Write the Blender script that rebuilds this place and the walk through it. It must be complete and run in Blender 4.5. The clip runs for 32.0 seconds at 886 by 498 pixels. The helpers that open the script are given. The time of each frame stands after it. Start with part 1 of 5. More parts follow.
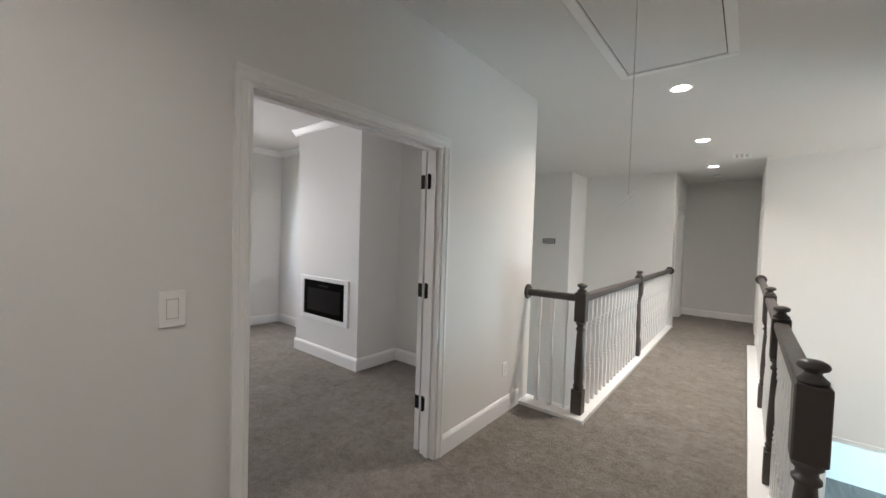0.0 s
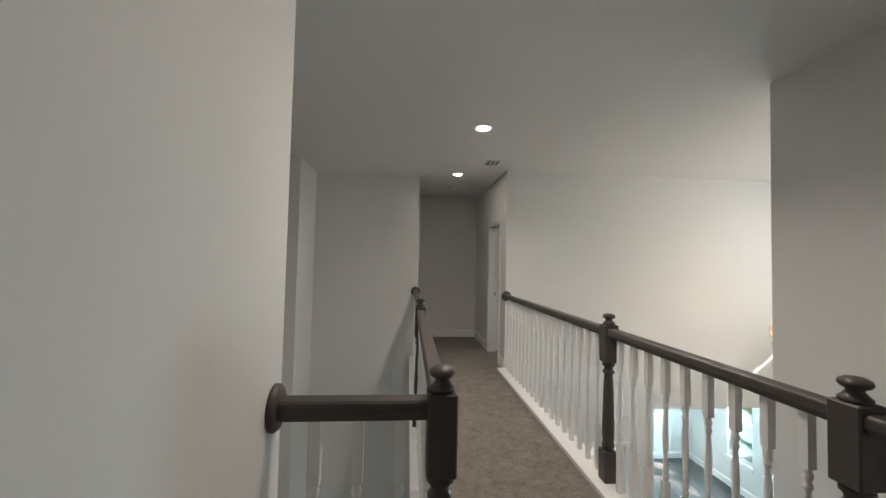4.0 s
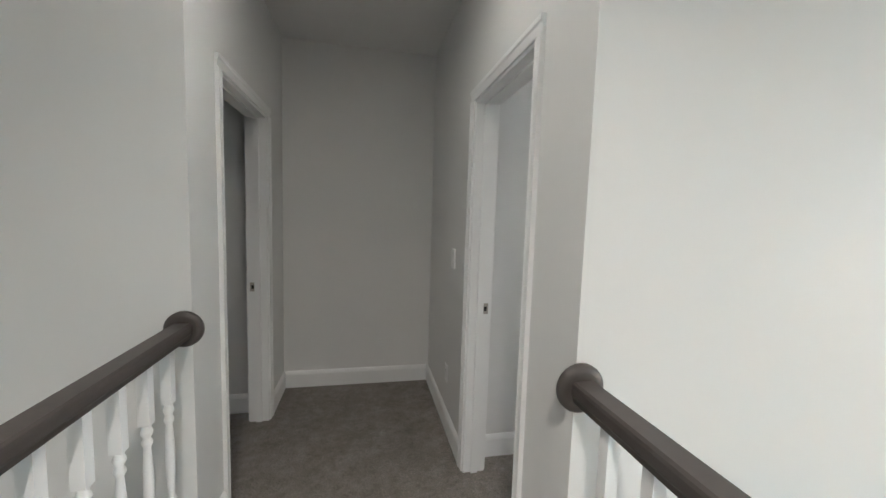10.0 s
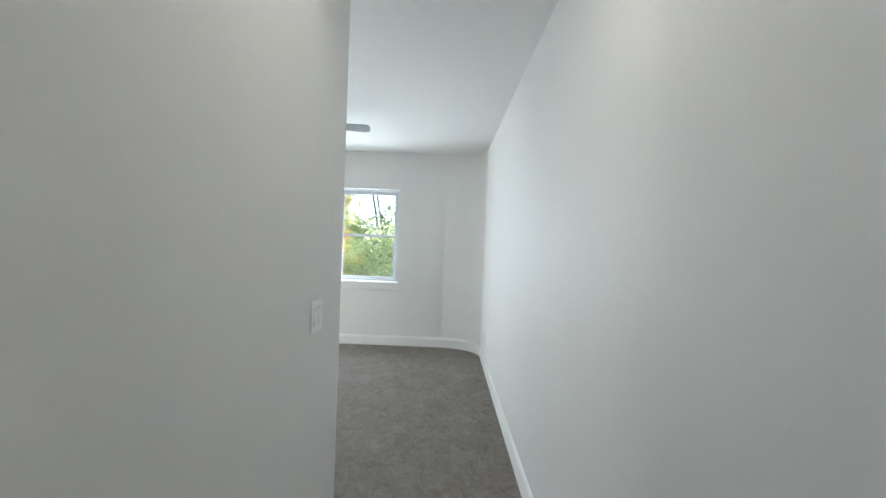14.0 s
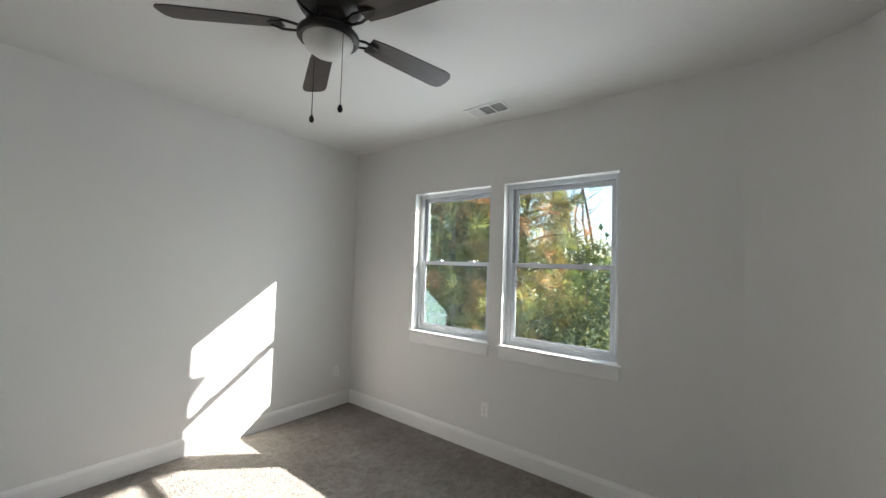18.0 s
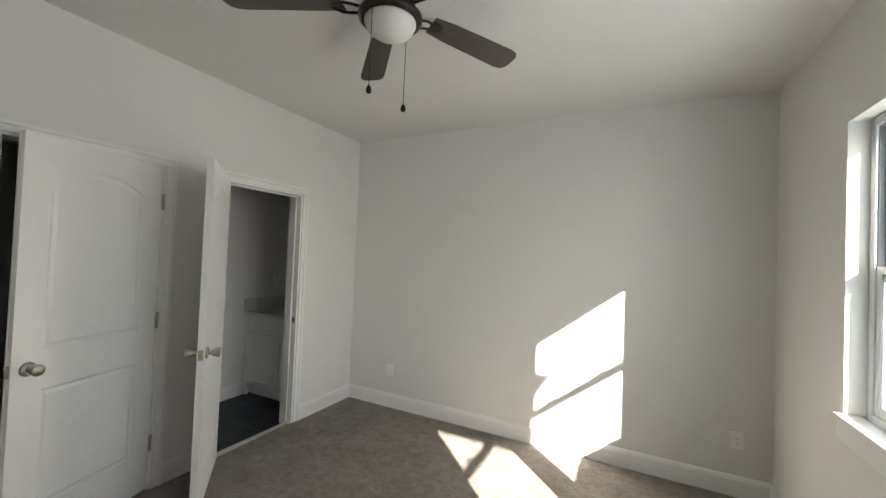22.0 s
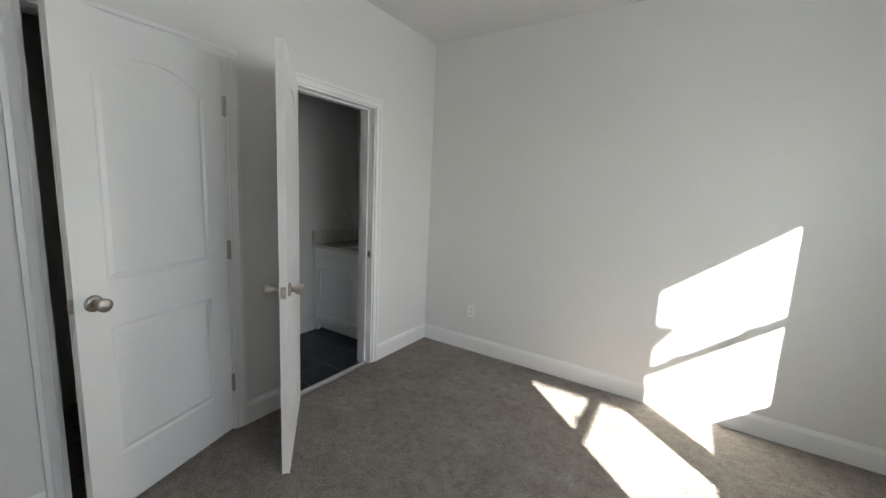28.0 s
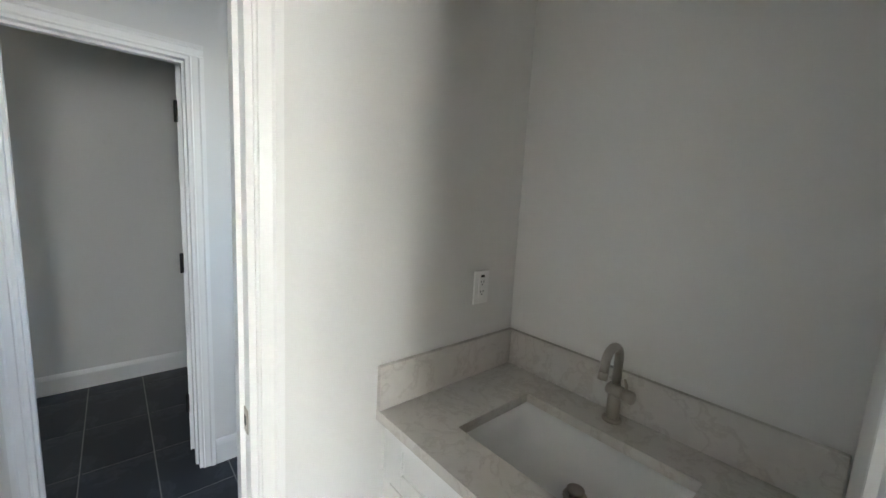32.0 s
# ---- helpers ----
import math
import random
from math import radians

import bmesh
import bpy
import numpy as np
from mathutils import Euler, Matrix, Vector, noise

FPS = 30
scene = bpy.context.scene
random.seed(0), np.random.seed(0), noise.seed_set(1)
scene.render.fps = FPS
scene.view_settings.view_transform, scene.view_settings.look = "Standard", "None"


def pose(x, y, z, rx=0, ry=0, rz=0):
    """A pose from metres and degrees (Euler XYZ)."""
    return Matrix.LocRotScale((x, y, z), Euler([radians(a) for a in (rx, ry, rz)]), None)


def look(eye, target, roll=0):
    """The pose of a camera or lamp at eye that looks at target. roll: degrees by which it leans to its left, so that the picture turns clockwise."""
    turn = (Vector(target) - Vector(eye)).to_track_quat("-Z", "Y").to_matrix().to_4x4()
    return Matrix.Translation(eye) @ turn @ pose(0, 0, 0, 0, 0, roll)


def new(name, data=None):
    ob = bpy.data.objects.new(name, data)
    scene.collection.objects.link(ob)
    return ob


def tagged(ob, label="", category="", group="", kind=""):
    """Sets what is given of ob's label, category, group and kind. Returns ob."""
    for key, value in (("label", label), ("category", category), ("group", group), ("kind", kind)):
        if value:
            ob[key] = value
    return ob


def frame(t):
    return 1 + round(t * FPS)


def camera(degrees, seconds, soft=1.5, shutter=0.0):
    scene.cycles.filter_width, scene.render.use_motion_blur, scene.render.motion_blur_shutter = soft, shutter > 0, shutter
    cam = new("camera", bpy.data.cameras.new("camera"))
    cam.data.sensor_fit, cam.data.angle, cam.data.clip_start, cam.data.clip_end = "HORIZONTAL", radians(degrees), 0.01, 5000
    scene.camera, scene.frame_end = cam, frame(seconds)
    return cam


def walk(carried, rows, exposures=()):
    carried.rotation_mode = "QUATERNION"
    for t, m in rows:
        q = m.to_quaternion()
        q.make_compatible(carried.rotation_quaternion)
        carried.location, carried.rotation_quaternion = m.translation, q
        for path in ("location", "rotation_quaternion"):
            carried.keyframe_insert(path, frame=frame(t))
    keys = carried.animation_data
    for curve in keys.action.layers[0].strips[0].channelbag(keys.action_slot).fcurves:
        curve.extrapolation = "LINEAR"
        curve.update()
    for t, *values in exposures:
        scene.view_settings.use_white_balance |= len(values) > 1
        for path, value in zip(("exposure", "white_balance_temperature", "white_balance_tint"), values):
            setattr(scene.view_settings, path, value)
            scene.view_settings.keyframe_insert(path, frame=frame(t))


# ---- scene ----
cam = camera(99.3, 32.0)

PATH = [
    (0, (0.42, 0.446, 1.467), (-0.835, 2.002, 1.403), 1.8),
    (0.5, (0.164, 0.743, 1.466), (-0.934, 2.414, 1.402), 1.9),
    (1, (-0.042, 1.048, 1.441), (-0.916, 2.847, 1.398), 1.9),
    (1.5, (-0.212, 1.372, 1.477), (-1.011, 3.206, 1.486), 1.8),
    (2, (-0.406, 1.662, 1.45), (-1.123, 3.528, 1.498), 1.8),
    (2.5, (-0.517, 1.918, 1.449), (-1.132, 3.82, 1.527), 1.4),
    (3, (-0.569, 2.189, 1.44), (-1.162, 4.098, 1.516), 1.3),
    (3.5, (-0.646, 2.329, 1.422), (-1.073, 4.282, 1.499), 1.5),
    (4, (-0.738, 2.455, 1.428), (-0.56, 4.446, 1.503), 1.3),
    (4.5, (-0.739, 2.543, 1.426), (-0.155, 4.454, 1.501), 1.3),
    (6.5, (-0.437, 3.607, 1.432), (0.43, 5.408, 1.365), 1.4),
    (7, (-0.324, 3.934, 1.411), (0.298, 5.832, 1.3), 1.4),
    (7.5, (-0.207, 4.294, 1.434), (0.297, 6.224, 1.291), 1.4),
    (8, (-0.097, 4.741, 1.441), (0.46, 6.657, 1.303), 1.4),
    (8.5, (-0.062, 5.202, 1.402), (0.302, 7.164, 1.266), 1.6),
    (9, (0.0, 5.682, 1.435), (0.329, 7.646, 1.254), 1.8),
    (9.5, (0.034, 6.178, 1.451), (0.458, 8.124, 1.267), 1.8),
    (10, (0.024, 6.645, 1.45), (0.436, 8.594, 1.269), 1.8),
    (10.5, (0.108, 7.086, 1.419), (0.669, 8.999, 1.258), 1.6),
    (11, (0.175, 7.461, 1.43), (0.872, 9.332, 1.312), 1.4),
    (11.5, (0.192, 7.763, 1.448), (1.218, 9.478, 1.355), 2.1),
    (12, (0.348, 8.008, 1.459), (1.715, 9.464, 1.362), 1.8),
    (12.5, (0.499, 8.161, 1.459), (2.167, 9.261, 1.383), 1.8),
    (13, (0.642, 8.256, 1.46), (2.583, 8.733, 1.393), 1.8),
    (13.5, (0.825, 8.223, 1.478), (2.82, 8.342, 1.405), 2.0),
    (14, (1.097, 8.213, 1.492), (3.096, 8.222, 1.458), 2.2),
    (14.5, (1.523, 8.322, 1.47), (3.516, 8.163, 1.463), 1.3),
    (16.5, (2.705, 8.17, 1.525), (4.675, 8.492, 1.652), 1.4),
    (17, (3.036, 8.197, 1.572), (4.909, 8.893, 1.669), 1.6),
    (17.5, (3.361, 8.262, 1.558), (5.048, 9.332, 1.668), 1.9),
    (18, (3.714, 8.26, 1.534), (5.292, 9.486, 1.619), 1.8),
    (18.5, (4.051, 8.299, 1.531), (5.514, 9.661, 1.601), 1.9),
    (19, (4.398, 8.376, 1.54), (5.683, 9.908, 1.594), 1.9),
    (19.5, (4.74, 8.352, 1.536), (5.809, 10.041, 1.592), 1.9),
    (20, (5.059, 8.406, 1.538), (5.748, 10.283, 1.6), 2.0),
    (20.5, (5.301, 8.548, 1.564), (5.794, 10.483, 1.662), 2.1),
    (21, (5.484, 8.577, 1.577), (5.387, 10.571, 1.697), 2.0),
    (21.5, (5.566, 8.528, 1.548), (4.932, 10.424, 1.617), 2.5),
    (22, (5.585, 8.407, 1.532), (4.686, 10.193, 1.576), 2.3),
    (22.5, (5.647, 8.338, 1.534), (4.548, 10.01, 1.533), 2.4),
    (23, (5.699, 8.377, 1.561), (4.496, 9.975, 1.547), 2.3),
    (23.5, (5.75, 8.376, 1.578), (4.493, 9.931, 1.625), 2.4),
    (24, (5.782, 8.374, 1.61), (4.5, 9.894, 1.826), 2.3),
    (24.5, (5.797, 8.368, 1.618), (4.525, 9.873, 1.959), 2.2),
    (25, (5.775, 8.384, 1.58), (4.508, 9.888, 1.943), 2.2),
    (25.5, (5.776, 8.396, 1.506), (4.487, 9.905, 1.754), 2.2),
    (26, (5.748, 8.383, 1.455), (4.459, 9.912, 1.475), 2.1),
    (26.5, (5.679, 8.351, 1.426), (4.404, 9.878, 1.215), 2.3),
    (28.5, (4.7, 8.984, 1.418), (3.7, 10.69, 1.12), 2.4),
    (29, (4.433, 9.385, 1.467), (3.477, 11.112, 1.143), 2.1),
    (29.5, (4.113, 9.703, 1.444), (3.066, 11.377, 1.129), 2.0),
    (30, (3.795, 10.015, 1.45), (2.667, 11.639, 1.146), 2.1),
    (30.5, (3.482, 10.266, 1.469), (2.146, 11.727, 1.187), 2.9),
    (31, (3.184, 10.378, 1.452), (1.673, 11.658, 1.172), 3.1),
    (31.5, (2.92, 10.453, 1.441), (1.403, 11.727, 1.165), 3.1),
    (32, (2.719, 10.559, 1.476), (1.233, 11.869, 1.199), 3.2),
]

EXPOSURES = [
    (0.0, 4.50, 5800, 10), (2.0, 4.35, 5800, 10), (3.0, 4.05, 5900, 10), (4.0, 3.55, 6050, 10), (7.0, 3.72, 5900, 10), (9.2, 4.10, 5900, 10), (10.4, 4.50, 5500, 6), (11.4, 4.80, 5500, 6), (12.0, 4.35, 6200, 12), (13.0, 4.15, 5800, 8), (14.0, 4.05, 5600, 5),
    (16.5, 3.05, 6050, 10), (18.0, 2.82, 6100, 10), (19.0, 2.62, 6100, 10), (20.0, 2.38, 6100, 10), (21.0, 2.42, 6250, 10), (22.0, 2.90, 6600, 10), (23.0, 3.28, 6300, 10), (26.5, 3.30, 6250, 10),
    (28.8, 2.95, 6150, 10), (30.0, 3.45, 6200, 10), (31.0, 3.85, 6300, 10), (32.0, 5.25, 6500, 10),
]
walk(cam, [(t, look(eye, target, roll)) for t, eye, target, roll in PATH], EXPOSURES)

# ---- world, sun and large lights ----
SUN_WAY = Vector((-0.710, 0.703, -0.557)).normalized()      # the way the sunlight travels
SUN_STRENGTH, SKY_STRENGTH = 5.0, 0.055
CAN_POWER, CAN_COLOUR = 1.65, (1.0, 0.86, 0.71)
CHANDELIER = 1.5
BEDROOM_DAY, FOYER_DAY, SITTING_DAY, DEN_DAY, BATH_DAY = 2.15, 3.0, 1.75, 11.0, 0.10

world = bpy.data.worlds.new("sky")
scene.world = world
world.use_nodes = True
sky = world.node_tree.nodes.new("ShaderNodeTexSky")
sky.sky_type, sky.sun_disc = "NISHITA", False
sky.sun_elevation, sky.sun_rotation = radians(29.1), math.atan2(-SUN_WAY.x, -SUN_WAY.y)
world.node_tree.links.new(sky.outputs[0], world.node_tree.nodes["Background"].inputs[0])
world.node_tree.nodes["Background"].inputs[1].default_value = SKY_STRENGTH

sun_data = bpy.data.lights.new("sun", "SUN")
sun_data.energy, sun_data.angle, sun_data.color = SUN_STRENGTH, radians(0.55), (1.0, 0.93, 0.82)
sun = new("sun", sun_data)
sun.matrix_world = Matrix.Translation((20, -15, 18)) @ SUN_WAY.to_track_quat("-Z", "Y").to_matrix().to_4x4()


def sky_panel(eye, target, w, h, power, colour=(0.97, 0.985, 1.0), spread=180):
    """An area lamp outside a window that stands in for the open sky in front of it."""
    d = bpy.data.lights.new("skylight", "AREA")
    d.shape, d.size, d.size_y, d.energy, d.color, d.spread = "RECTANGLE", w, h, power, colour, radians(spread)
    o = new("skylight", d)
    o.matrix_world = look(eye, target)
    return o


# ---- plan, in metres ----
H, LOW = 2.743, -3.05            # ceiling, lower floor
XL = -1.12                       # loft wall with the double door
SN, YS = 3.560, 3.670            # wall between sitting room and stairwell
XS, YE = 1.765, 4.850            # corner of the stair wall and the foyer
RAIL_L, RAIL_R = -0.628, 0.600    # rail lines of the bridge
YR, YLW = 7.530, 8.186            # far walls right and left of the bridge
HL, HR, HE = -0.602, 0.588, 9.810  # hall walls
CL, CR = 8.705, 7.685            # bedroom passage walls
XD, YB, XW = 2.902, 11.626, 6.442
XV, YV = 1.860, 11.680            # vanity alcove
X3 = 0.545                       # wall with the inner bath door
XF, JX, JY = 5.455, -2.142, 7.355   # foyer front wall, jog of the stairwell
WX, CHX0, CHX1, CHY = -5.515, -3.985, -2.768, 2.986   # sitting room: west wall, chimney breast
LD0, LD1 = 1.116, 2.337          # loft double doorway
BD0, BD1 = 7.876, 8.595          # bedroom door
SD0, SD1 = 8.515, 9.325          # side room door
CD0, CD1 = 9.025, 9.756          # closet door
TD0, TD1 = 10.112, 10.873        # bath door
VD0, VD1 = 10.169, 10.785         # inner vanity door
ND0, ND1 = 10.240, 10.857        # linen door
WIN_R, WIN_L, WZ0, WZ1 = (8.880, 9.757), (9.885, 10.730), 0.885, 2.216
DOOR_H, WT = 2.05, 0.146         # door height, thickness of the bedroom's west wall
VF, VT, TZ = 11.124, 0.835, 0.865  # vanity front, carcass top, counter top
YN = 3.607                       # rail line of the landing


# ---- materials ----
def material(name, rough=0.5, metal=0.0):
    m = bpy.data.materials.new(name)
    m.use_nodes = True
    p = m.node_tree.nodes["Principled BSDF"]
    p.inputs["Roughness"].default_value, p.inputs["Metallic"].default_value = rough, metal
    return m, m.node_tree.nodes, m.node_tree.links, p


def coords(n, space="Object"):
    return n.new("ShaderNodeTexCoord").outputs[space]


def noise_node(n, l, vec, scale, detail=3.0, rough=0.55):
    t = n.new("ShaderNodeTexNoise")
    t.inputs["Scale"].default_value, t.inputs["Detail"].default_value, t.inputs["Roughness"].default_value = scale, detail, rough
    l.new(vec, t.inputs["Vector"])
    return t.outputs["Fac"]


def ramp(n, l, fac, stops):
    r = n.new("ShaderNodeValToRGB")
    e = r.color_ramp.elements
    while len(e) < len(stops):
        e.new(0.5)
    for el, (pos, c) in zip(e, stops):
        el.position, el.color = pos, (*c, 1)
    l.new(fac, r.inputs[0])
    return r.outputs[0]


def mixed(n, l, fac, a, b, mode="MIX"):
    m = n.new("ShaderNodeMix")
    m.data_type, m.blend_type = "RGBA", mode
    for socket, v in ((m.inputs[0], fac), (m.inputs[6], a), (m.inputs[7], b)):
        if isinstance(v, bpy.types.NodeSocket):
            l.new(v, socket)
        else:
            socket.default_value = v if isinstance(v, float) else (*v, 1)
    return m.outputs[2]


def bump(n, l, p, height, strength, distance):
    b = n.new("ShaderNodeBump")
    b.inputs["Strength"].default_value, b.inputs["Distance"].default_value = strength, distance
    l.new(height, b.inputs["Height"])
    l.new(b.outputs[0], p.inputs["Normal"])


def plain(name, colour, rough=0.5, metal=0.0, vary=0.06, scale=6.0, fine=180.0, relief=0.0, gloss=0.5):
    """Paint, metal or plastic: a colour that drifts a little at two scales, with a fine relief."""
    m, n, l, p = material(name, rough, metal)
    p.inputs["Specular IOR Level"].default_value = gloss
    v = coords(n)
    lo, hi = [c * (1 - vary) for c in colour], [min(1, c * (1 + vary)) for c in colour]
    col = mixed(n, l, noise_node(n, l, v, scale, 4), lo, hi)
    col = mixed(n, l, 0.25, col, ramp(n, l, noise_node(n, l, v, fine, 2), [(0.3, lo), (0.7, hi)]))
    l.new(col, p.inputs["Base Color"])
    rr = n.new("ShaderNodeMapRange")
    l.new(noise_node(n, l, v, scale * 3, 3), rr.inputs[0])
    rr.inputs[3].default_value, rr.inputs[4].default_value = rough * 0.88, min(1, rough * 1.12)
    l.new(rr.outputs[0], p.inputs["Roughness"])
    if relief:
        bump(n, l, p, noise_node(n, l, v, fine, 3), 0.5, relief)
    return m


WALL = plain("wall_paint", (0.765, 0.757, 0.735), 0.62, vary=0.015, scale=0.9, fine=210, relief=0.0006)
CEIL = plain("ceiling_paint", (0.76, 0.75, 0.73), 0.85, vary=0.015, scale=1.1, fine=150, relief=0.0008)
TRIM = plain("trim_paint", (0.85, 0.845, 0.83), 0.33, vary=0.015, scale=3, fine=90, relief=0.00015)
RAIL = plain("rail_paint", (0.068, 0.057, 0.051), 0.42, vary=0.10, scale=7, fine=70, relief=0.0003)
VINYL = plain("window_vinyl", (0.74, 0.76, 0.79), 0.38, vary=0.015)
PLASTIC = plain("white_plastic", (0.87, 0.865, 0.85), 0.30, vary=0.01)
# Near-black that paints the shade in slots, holes and gaps; also the test button.
DARK = plain("dark_slot", (0.02, 0.02, 0.02), 0.6, vary=0.2)
NICKEL = plain("satin_nickel", (0.46, 0.42, 0.37), 0.30, 1.0, vary=0.08, fine=260)
BLACK = plain("black_hinge", (0.018, 0.017, 0.016), 0.38, 0.6, vary=0.2)
BRONZE = plain("fan_bronze", (0.020, 0.016, 0.014), 0.36, 0.4, vary=0.2)
SCREEN = plain("fireplace_glass", (0.003, 0.003, 0.0033), 0.25, vary=0.2, gloss=0.04)
FIREBOX = plain("firebox", (0.008, 0.0075, 0.007), 0.16, vary=0.3, gloss=0.25)
CERAMIC = plain("sink_ceramic", (0.80, 0.80, 0.785), 0.10, vary=0.01)
# Grey that stands in for the shade in the rocker's gap.
GAPSHADE = plain("plate_gap_shade", (0.36, 0.36, 0.35), 0.6, vary=0.05)
TRACK = plain("sash_track", (0.30, 0.31, 0.33), 0.5, vary=0.05)
ALUMINIUM = plain("aluminium_strip", (0.62, 0.61, 0.59), 0.45, 0.3, vary=0.06)
# Grey metal and rubber; behind vent slats it stands in for duct shade.
GREYMETAL = plain("grey_metal_and_vent_shade", (0.13, 0.13, 0.13), 0.6, vary=0.1)
CORD = plain("cord", (0.62, 0.60, 0.55), 0.8, vary=0.1)


def carpet(name, a, b, c):
    m, n, l, p = material(name, 0.95)
    v = coords(n)
    big = ramp(n, l, noise_node(n, l, v, 4.8, 6, 0.68), [(0.32, a), (0.50, b), (0.68, c)])
    tuft = noise_node(n, l, v, 60, 5, 0.75)
    col = mixed(n, l, ramp(n, l, tuft, [(0.25, (0, 0, 0)), (0.75, (1, 1, 1))]), [x * 0.5 for x in b], [min(1, x * 1.6) for x in b])
    col = mixed(n, l, 0.48, big, col)
    fleck = ramp(n, l, noise_node(n, l, v, 190, 3), [(0.38, (0.55, 0.55, 0.55)), (0.64, (1.38, 1.38, 1.38))])
    col = mixed(n, l, 1.0, col, fleck, "MULTIPLY")
    pile = ramp(n, l, noise_node(n, l, v, 17, 5, 0.7), [(0.36, (0.80, 0.79, 0.78)), (0.5, (1.0, 1.0, 1.0)), (0.66, (1.17, 1.17, 1.16))])
    l.new(mixed(n, l, 1.0, col, pile, "MULTIPLY"), p.inputs["Base Color"])
    add = n.new("ShaderNodeMath")
    add.operation = "MULTIPLY_ADD"
    l.new(noise_node(n, l, v, 26, 4, 0.7), add.inputs[0])
    add.inputs[1].default_value = 1.4
    l.new(tuft, add.inputs[2])
    bump(n, l, p, add.outputs[0], 1.0, 0.016)
    p.inputs["Specular IOR Level"].default_value = 0.08
    p.inputs["Sheen Weight"].default_value = 0.12
    return m


CARPET = carpet("greige_carpet", (0.180, 0.157, 0.133), (0.270, 0.239, 0.208), (0.365, 0.329, 0.292))


def glass(name, tint=(0.97, 0.99, 0.985), rough=0.0, mirror=(0.62, 0.95, 1.0), least=0.062):
    m, n, l, p = material(name)
    t, g, mx, f, pw, sc = (n.new("ShaderNode" + k) for k in ("BsdfTransparent", "BsdfGlossy", "MixShader", "LayerWeight", "Math", "Math"))
    t.inputs[0].default_value = (*tint, 1)
    g.inputs["Roughness"].default_value = rough
    f.inputs[0].default_value = 0.5
    pw.operation, sc.operation = "POWER", "MULTIPLY_ADD"
    g.inputs[0].default_value = (*mirror, 1)
    pw.inputs[1].default_value, sc.inputs[1].default_value, sc.inputs[2].default_value = 3.0, 0.60, least
    l.new(f.outputs["Facing"], pw.inputs[0]), l.new(pw.outputs[0], sc.inputs[0])
    l.new(sc.outputs[0], mx.inputs[0]), l.new(t.outputs[0], mx.inputs[1]), l.new(g.outputs[0], mx.inputs[2])
    l.new(mx.outputs[0], n["Material Output"].inputs[0])
    return m


def see_through(name, colour, through_colour, amount, rough=0.4):
    """A thin sheet: part clear tint, part diffuse with light shining through it."""
    m, n, l, p = material(name, rough)
    v = coords(n)
    col = mixed(n, l, noise_node(n, l, v, 9, 3), [c * 0.85 for c in colour], [min(1, c * 1.12) for c in colour])
    d, tl, tr, m1, m2 = (n.new("ShaderNode" + k) for k in ("BsdfDiffuse", "BsdfTranslucent", "BsdfTransparent", "MixShader", "MixShader"))
    l.new(col, d.inputs[0]), l.new(col, tl.inputs[0])
    tr.inputs[0].default_value = (*through_colour, 1)
    m1.inputs[0].default_value, m2.inputs[0].default_value = 0.6, amount
    l.new(d.outputs[0], m1.inputs[1]), l.new(tl.outputs[0], m1.inputs[2])
    l.new(m1.outputs[0], m2.inputs[1]), l.new(tr.outputs[0], m2.inputs[2])
    l.new(m2.outputs[0], n["Material Output"].inputs[0])
    return m


GLASS = glass("window_glass")
SHADE_GLASS = see_through("lamp_glass", (0.85, 0.62, 0.45), (0.98, 0.92, 0.86), 0.93)


def glow(name, colour, strength):
    m, n, l, p = material(name)
    p.inputs["Base Color"].default_value = (*colour, 1)
    p.inputs["Emission Color"].default_value = (*colour, 1)
    p.inputs["Emission Strength"].default_value = strength
    return m


CAN_GLOW = glow("lamp_disc", CAN_COLOUR, 6.0)
BULB_GLOW = glow("bulb", (1.0, 0.62, 0.33), 4.6)
BOWL = plain("frosted_bowl", (0.70, 0.69, 0.66), 0.35, vary=0.03)


def wood(name, dark, light, scale=1.0, rough=0.45, axis=0):
    m, n, l, p = material(name, rough)
    mp = n.new("ShaderNodeMapping")
    s = [14.0 * scale] * 3
    s[axis] = 0.9 * scale
    mp.inputs["Scale"].default_value = s
    l.new(coords(n), mp.inputs[0])
    g = noise_node(n, l, mp.outputs[0], 3.0, 8, 0.65)
    rnd = n.new("ShaderNodeObjectInfo").outputs["Random"]
    col = ramp(n, l, g, [(0.30, dark), (0.70, light)])
    tone = ramp(n, l, rnd, [(0.0, (0.75, 0.75, 0.75)), (1.0, (1.15, 1.15, 1.15))])
    l.new(mixed(n, l, 1.0, col, tone, "MULTIPLY"), p.inputs["Base Color"])
    bump(n, l, p, g, 0.4, 0.002)
    return m


BLADE = wood("fan_blade_wood", (0.024, 0.018, 0.015), (0.066, 0.049, 0.041), 1.6, 0.45)
FLOORWOOD = wood("dark_floor_plank", (0.055, 0.050, 0.048), (0.125, 0.118, 0.112), 0.5, 0.35, axis=1)
BARK = wood("bark", (0.035, 0.026, 0.020), (0.14, 0.11, 0.085), 0.6, 0.9, axis=2)


